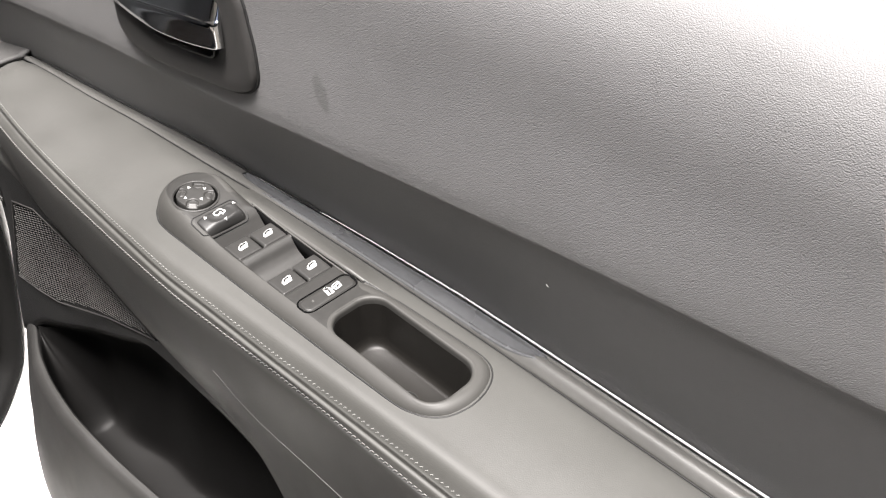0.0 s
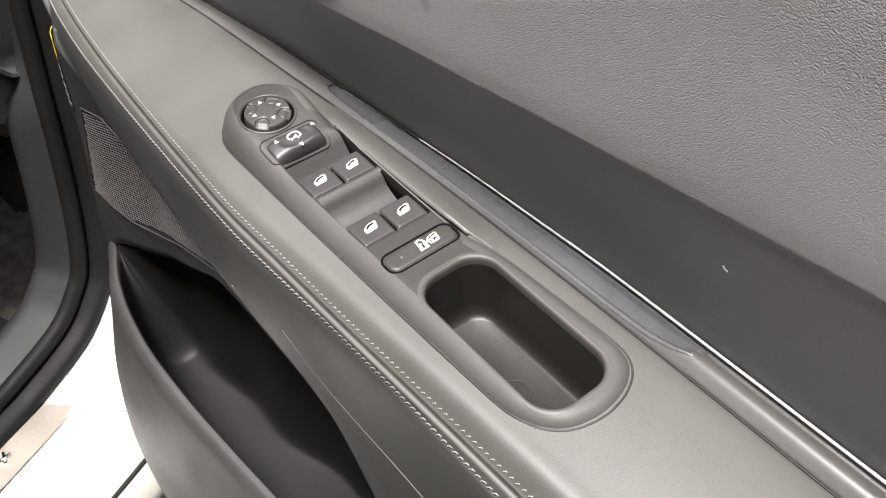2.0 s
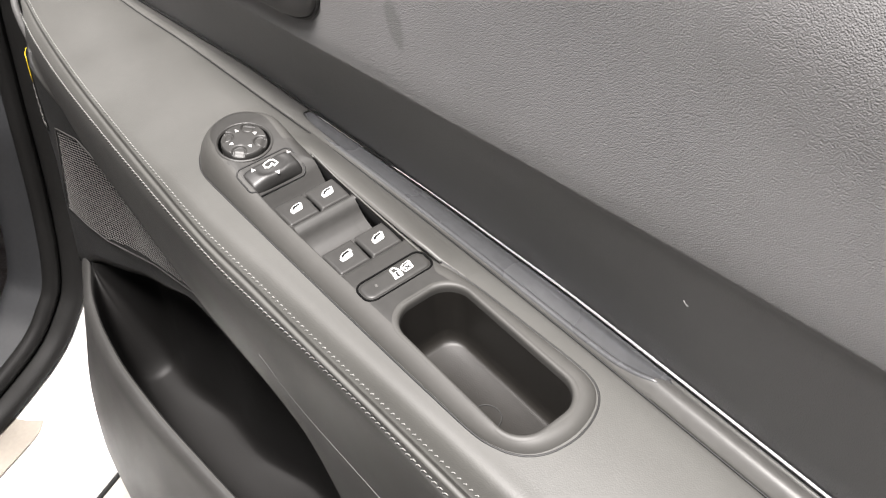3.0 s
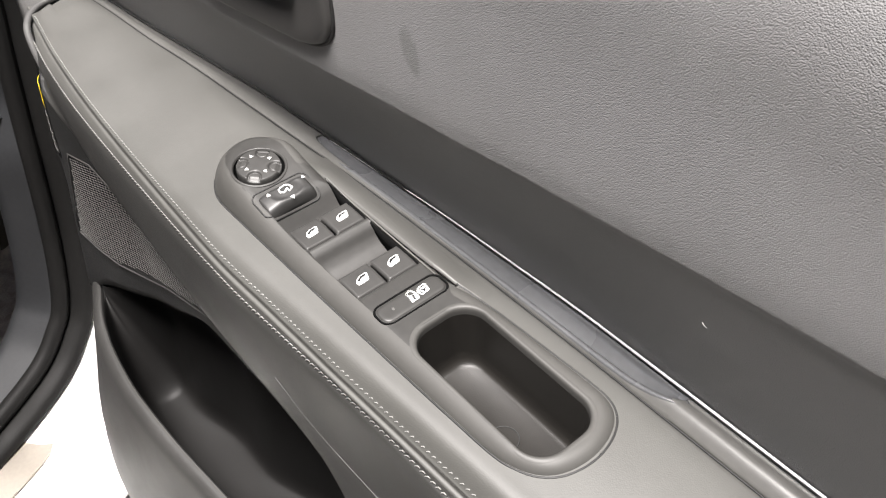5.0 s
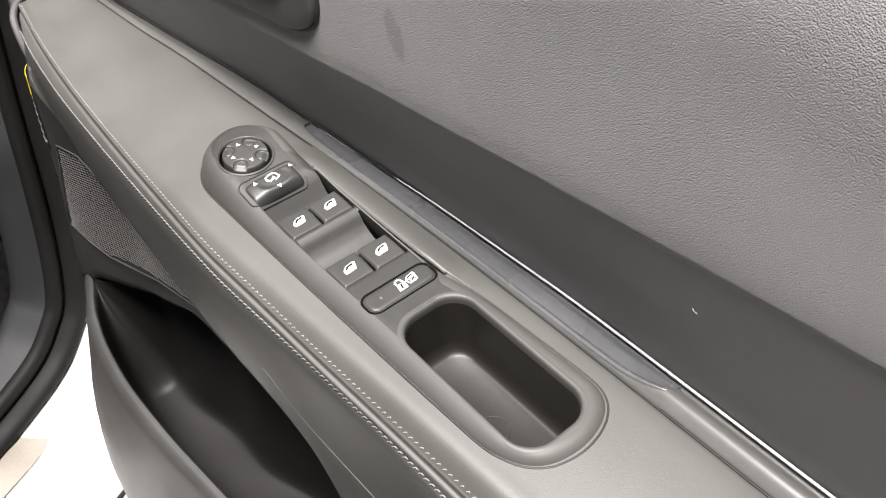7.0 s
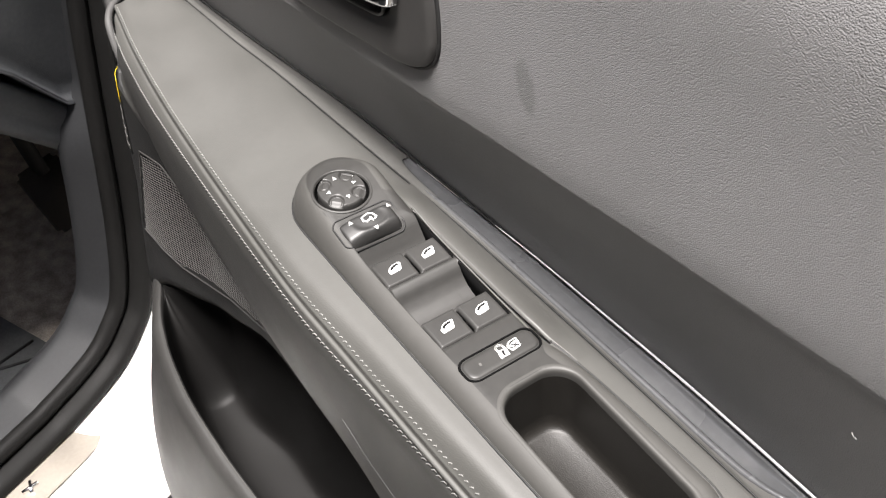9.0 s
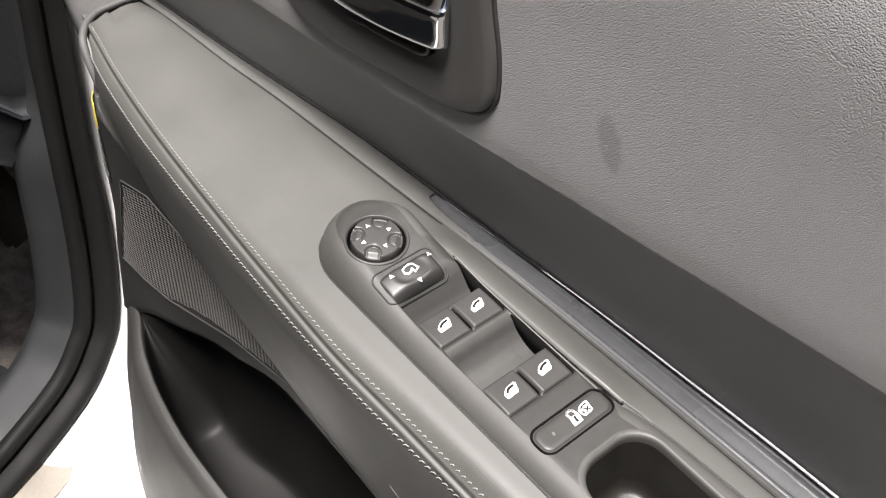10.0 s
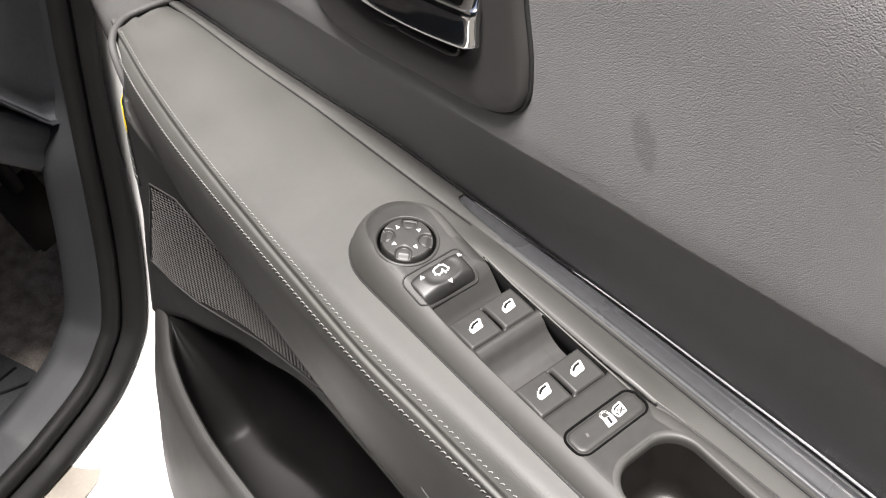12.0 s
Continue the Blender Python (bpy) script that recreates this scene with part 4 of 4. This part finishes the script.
swept("door_jamb", round_line([(0.0, 0.0215), (0.03, 0.022), (0.06, 0.0235), (0.09, 0.028), (0.12, 0.042), (0.142, 0.066), (0.144, 0.089)], 4), M_PAINT, car, "white painted sill and jamb")
swept("door_seal", [(0.006 + 0.0095 * math.cos(a), -0.004 + 0.0095 * math.sin(a)) for a in np.linspace(0, 2 * math.pi, 17)], M_SEAL, car, "black rubber door seal", 0)
swept("seal_flap", round_line([(0.008, 0.003), (0.020, 0.004), (0.030, 0.009), (0.033, 0.017), (0.027, 0.022)], 4), M_SEAL, car, "flat black rubber seal flap")
swept("kick_trim", round_line([(0.0, -0.008), (-0.012, -0.012), (-0.030, -0.020), (-0.042, -0.016), (-0.050, 0.004), (-0.056, 0.12)], 4), M_TRIM, car, "dark grey plastic kick trim")
vs = [body(s, n, z) for s in (-0.05, 1.2) for n, z in ((0.146, 0.360), (0.150, 0.362), (0.172, 0.350), (0.176, 0.34), (0.165, 0.22))]
thicken(mesh_part("sill_cladding", vs, grid_faces(2, 5), M_CLAD, car, "pale lower sill cladding"), 0.004)
tube("sill_joint", [body(s, 0.1455, 0.3615) for s in (-0.05, 0.4, 1.2)], 0.003, M_BLACK, car, sides=6)

# scuff plate lying on the sill
pl = [(0.036, 0.031), (0.038, 0.050), (0.046, 0.062), (0.058, 0.067), (0.075, 0.068), (0.6, 0.068), (0.6, 0.030), (0.036, 0.030)]
bm = bmesh.new()
vv = [bm.verts.new(body(s, n, 0.4105 - 0.0 * n)) for s, n in pl]
fc = bm.faces.new(vv)
ext = bmesh.ops.extrude_face_region(bm, geom=[fc])
bmesh.ops.translate(bm, vec=(0, 0, 0.002), verts=[g for g in ext["geom"] if isinstance(g, bmesh.types.BMVert)])
bmesh.ops.recalc_face_normals(bm, faces=bm.faces[:])
scuff = bm_part("scuff_plate", bm, M_SCUFF, car, "brushed beige metal scuff plate", smooth=False)
tube("emblem_bar", [body(0.121, 0.040, 0.4135), body(0.129, 0.052, 0.4135)], 0.0022, M_CHROME, scuff, sides=6)
tube("emblem_bar", [body(0.118, 0.048, 0.4135), body(0.134, 0.044, 0.4135)], 0.0022, M_CHROME, scuff, sides=6)

# footwell
def slab(name, corners, mat, parent, label, thick=0.01):
    ob = mesh_part(name, corners, grid_faces(2, 2), mat, parent, label, smooth=False)
    return thicken(ob, thick)


dash_rise = smooth_curve([-0.4, -0.14, -0.105, -0.07, 0.1], [0, 0, 0.02, 0.07, 0.2])
dash = []
for s in np.linspace(-0.40, 0.14, 14):
    for n, z in round_line([(-0.02, 1.05), (-0.026, 0.90), (-0.03, 0.80), (-0.034, 0.735), (-0.045, 0.722), (-0.30, 0.72)], 4):
        dash.append(body(s, n - 0.10 * step(-0.02, 0.14, s), z - 0.03 + dash_rise(s)))
thicken(mesh_part("dashboard_end", dash, grid_faces(14, 21), M_DASH, car, "dark grey plastic dashboard end"), 0.004)
dash = []
for s in np.linspace(-0.40, 0.10, 12):
    for n, z in round_line([(-0.05, 0.718), (-0.034, 0.712), (-0.036, 0.68), (-0.06, 0.645), (-0.30, 0.64)], 4):
        dash.append(body(s, n - 0.10 * step(-0.02, 0.14, s), z - 0.03 + dash_rise(s)))
thicken(mesh_part("lower_dash_cover", dash, grid_faces(12, 17), M_DASH, car, "dark lower dashboard cover"), 0.004)
slab("footwell_floor", [body(-0.5, -0.09, 0.335), body(-0.5, -1.3, 0.335), body(1.2, -0.09, 0.335), body(1.2, -1.3, 0.335)], M_CARPET, car, "grey-brown carpet floor")
slab("bulkhead", [body(-0.42, -0.02, 0.3), body(-0.42, -1.3, 0.3), body(-0.42, -0.02, 1.2), body(-0.42, -1.3, 1.2)], M_TRIM, car, "dark bulkhead")
slab("far_side", [body(-0.5, -1.3, 0.3), body(1.2, -1.3, 0.3), body(-0.5, -1.3, 1.6), body(1.2, -1.3, 1.6)], M_TRIM, car, "dark far cabin side")
slab("roof", [body(-0.1, 0.0, 1.55), body(-0.1, -1.3, 1.55), body(1.4, 0.0, 1.55), body(1.4, -1.3, 1.55)], M_PAINT, car, "white roof", 0.03)
# cowl slab out of view, added to stop direct sun reaching the footwell
slab("cowl_sun_block", [body(-0.55, -0.03, 1.03), body(-0.55, -1.3, 1.03), body(-0.10, -0.04, 1.03), body(-0.10, -1.3, 1.03)], M_DASH, car, "unseen dark grey cowl slab added to keep sun off the footwell", 0.02)
# pillar out of view, added to shade the front of the armrest
tube("shading_pillar", [body(-0.62, -0.05, 0.97), body(-0.35, -0.05, 1.08), body(-0.05, -0.06, 1.27), body(0.25, -0.07, 1.45), body(0.5, -0.08, 1.55)], 0, M_PAINT, car, "white windscreen pillar, unseen, added to shade the front", squash=(0.05, 0.045), sides=14)
pedal = thing("brake_pedal", "worn ribbed rubber brake pedal in the footwell", "pedal")
bm = bmesh.new()
bmesh.ops.create_cube(bm, size=1)
bmesh.ops.scale(bm, vec=(0.06, 0.02, 0.09), verts=bm.verts)
bmesh.ops.bevel(bm, geom=bm.edges[:], offset=0.006, segments=3, affect="EDGES")
pad_m = pose(*body(-0.17, -0.22, 0.47), 35, 0, -65)
bmesh.ops.transform(bm, matrix=pad_m, verts=bm.verts)
ped = bm_part("pedal_pad", bm, M_PEDAL, pedal)
for i in range(7):
    tube("rib", [pad_m @ Vector((-0.027, -0.0105, -0.036 + i * 0.012)), pad_m @ Vector((0.027, -0.0105, -0.036 + i * 0.012))], 0.0025, M_PEDAL, ped, sides=6)
tube("pedal_arm", [pad_m @ Vector((0, 0.005, 0.03)), pad_m @ Vector((0, 0.03, 0.12)), pad_m @ Vector((0, 0.05, 0.35))], 0.01, M_BLACK, pedal)
mat_lp = [(-0.028, -0.128), (0.0, -0.118), (0.6, -0.118), (0.6, -0.55), (-0.042, -0.55), (-0.042, -0.145)]
bm = bmesh.new()
fc = bm.faces.new([bm.verts.new(body(s, n, 0.3405)) for s, n in mat_lp])
ext = bmesh.ops.extrude_face_region(bm, geom=[fc])
bmesh.ops.translate(bm, vec=(0, 0, 0.006), verts=[g for g in ext["geom"] if isinstance(g, bmesh.types.BMVert)])
bmesh.ops.recalc_face_normals(bm, faces=bm.faces[:])
mat_ob = bm_part("floor_mat", bm, M_MAT, None, "", smooth=False)
for a, b in (((-0.035, -0.17), (0.10, -0.19)), ((-0.03, -0.135), (0.06, -0.20)), ((0.06, -0.13), (0.10, -0.19)), ((0.10, -0.19), (0.2, -0.14))):
    tube("mat_ridge", [body(a[0], a[1], 0.3470), body(b[0], b[1], 0.3470)], 0.0022, M_BLACK, mat_ob, sides=6)
tagged(mat_ob, "dark rubber floor mat lying on the carpet", "floor mat")

# ---- unseen plain walls, added to darken the low sky ----
for wname, (x0, x1, y0, y1) in {"sky_block_front": (-6.2, -6.0, -6, 6), "sky_block_rear": (6.0, 6.2, -6, 6), "sky_block_side": (-6.2, 6.2, 6.0, 6.2), "sky_block_near": (-6.2, 6.2, -6.2, -6.0)}.items():
    bm = bmesh.new()
    bmesh.ops.create_cube(bm, size=1)
    bmesh.ops.scale(bm, vec=(x1 - x0, y1 - y0, 7.0), verts=bm.verts)
    bmesh.ops.translate(bm, vec=((x0 + x1) / 2, (y0 + y1) / 2, 3.5), verts=bm.verts)
    tagged(bm_part(wname, bm, M_WALL, None, "", smooth=False), "plain unseen wall added to block the low sky", "wall", kind="structure")

# ---- ground ----
bm = bmesh.new()
bmesh.ops.create_grid(bm, x_segments=2, y_segments=2, size=400)
gr = bm_part("ground", bm, M_GROUND)
tagged(gr, "brown gravelly ground under the car", "ground", kind="structure")

for sw, nw in ((-0.62, -0.16), (1.9, -0.16)):
    ws = []
    for a in np.linspace(0, 2 * math.pi, 33)[:-1]:
        for r, w in ((0.20, -0.10), (0.29, -0.105), (0.315, -0.08), (0.318, 0.0), (0.315, 0.08), (0.29, 0.105), (0.20, 0.10), (0.19, 0.0)):
            ws.append(body(sw + r * math.cos(a), nw + w, 0.318 + r * math.sin(a)))
    mesh_part("wheel", ws, grid_faces(32, 8, True, True), M_BLACK, car, "black tyre")
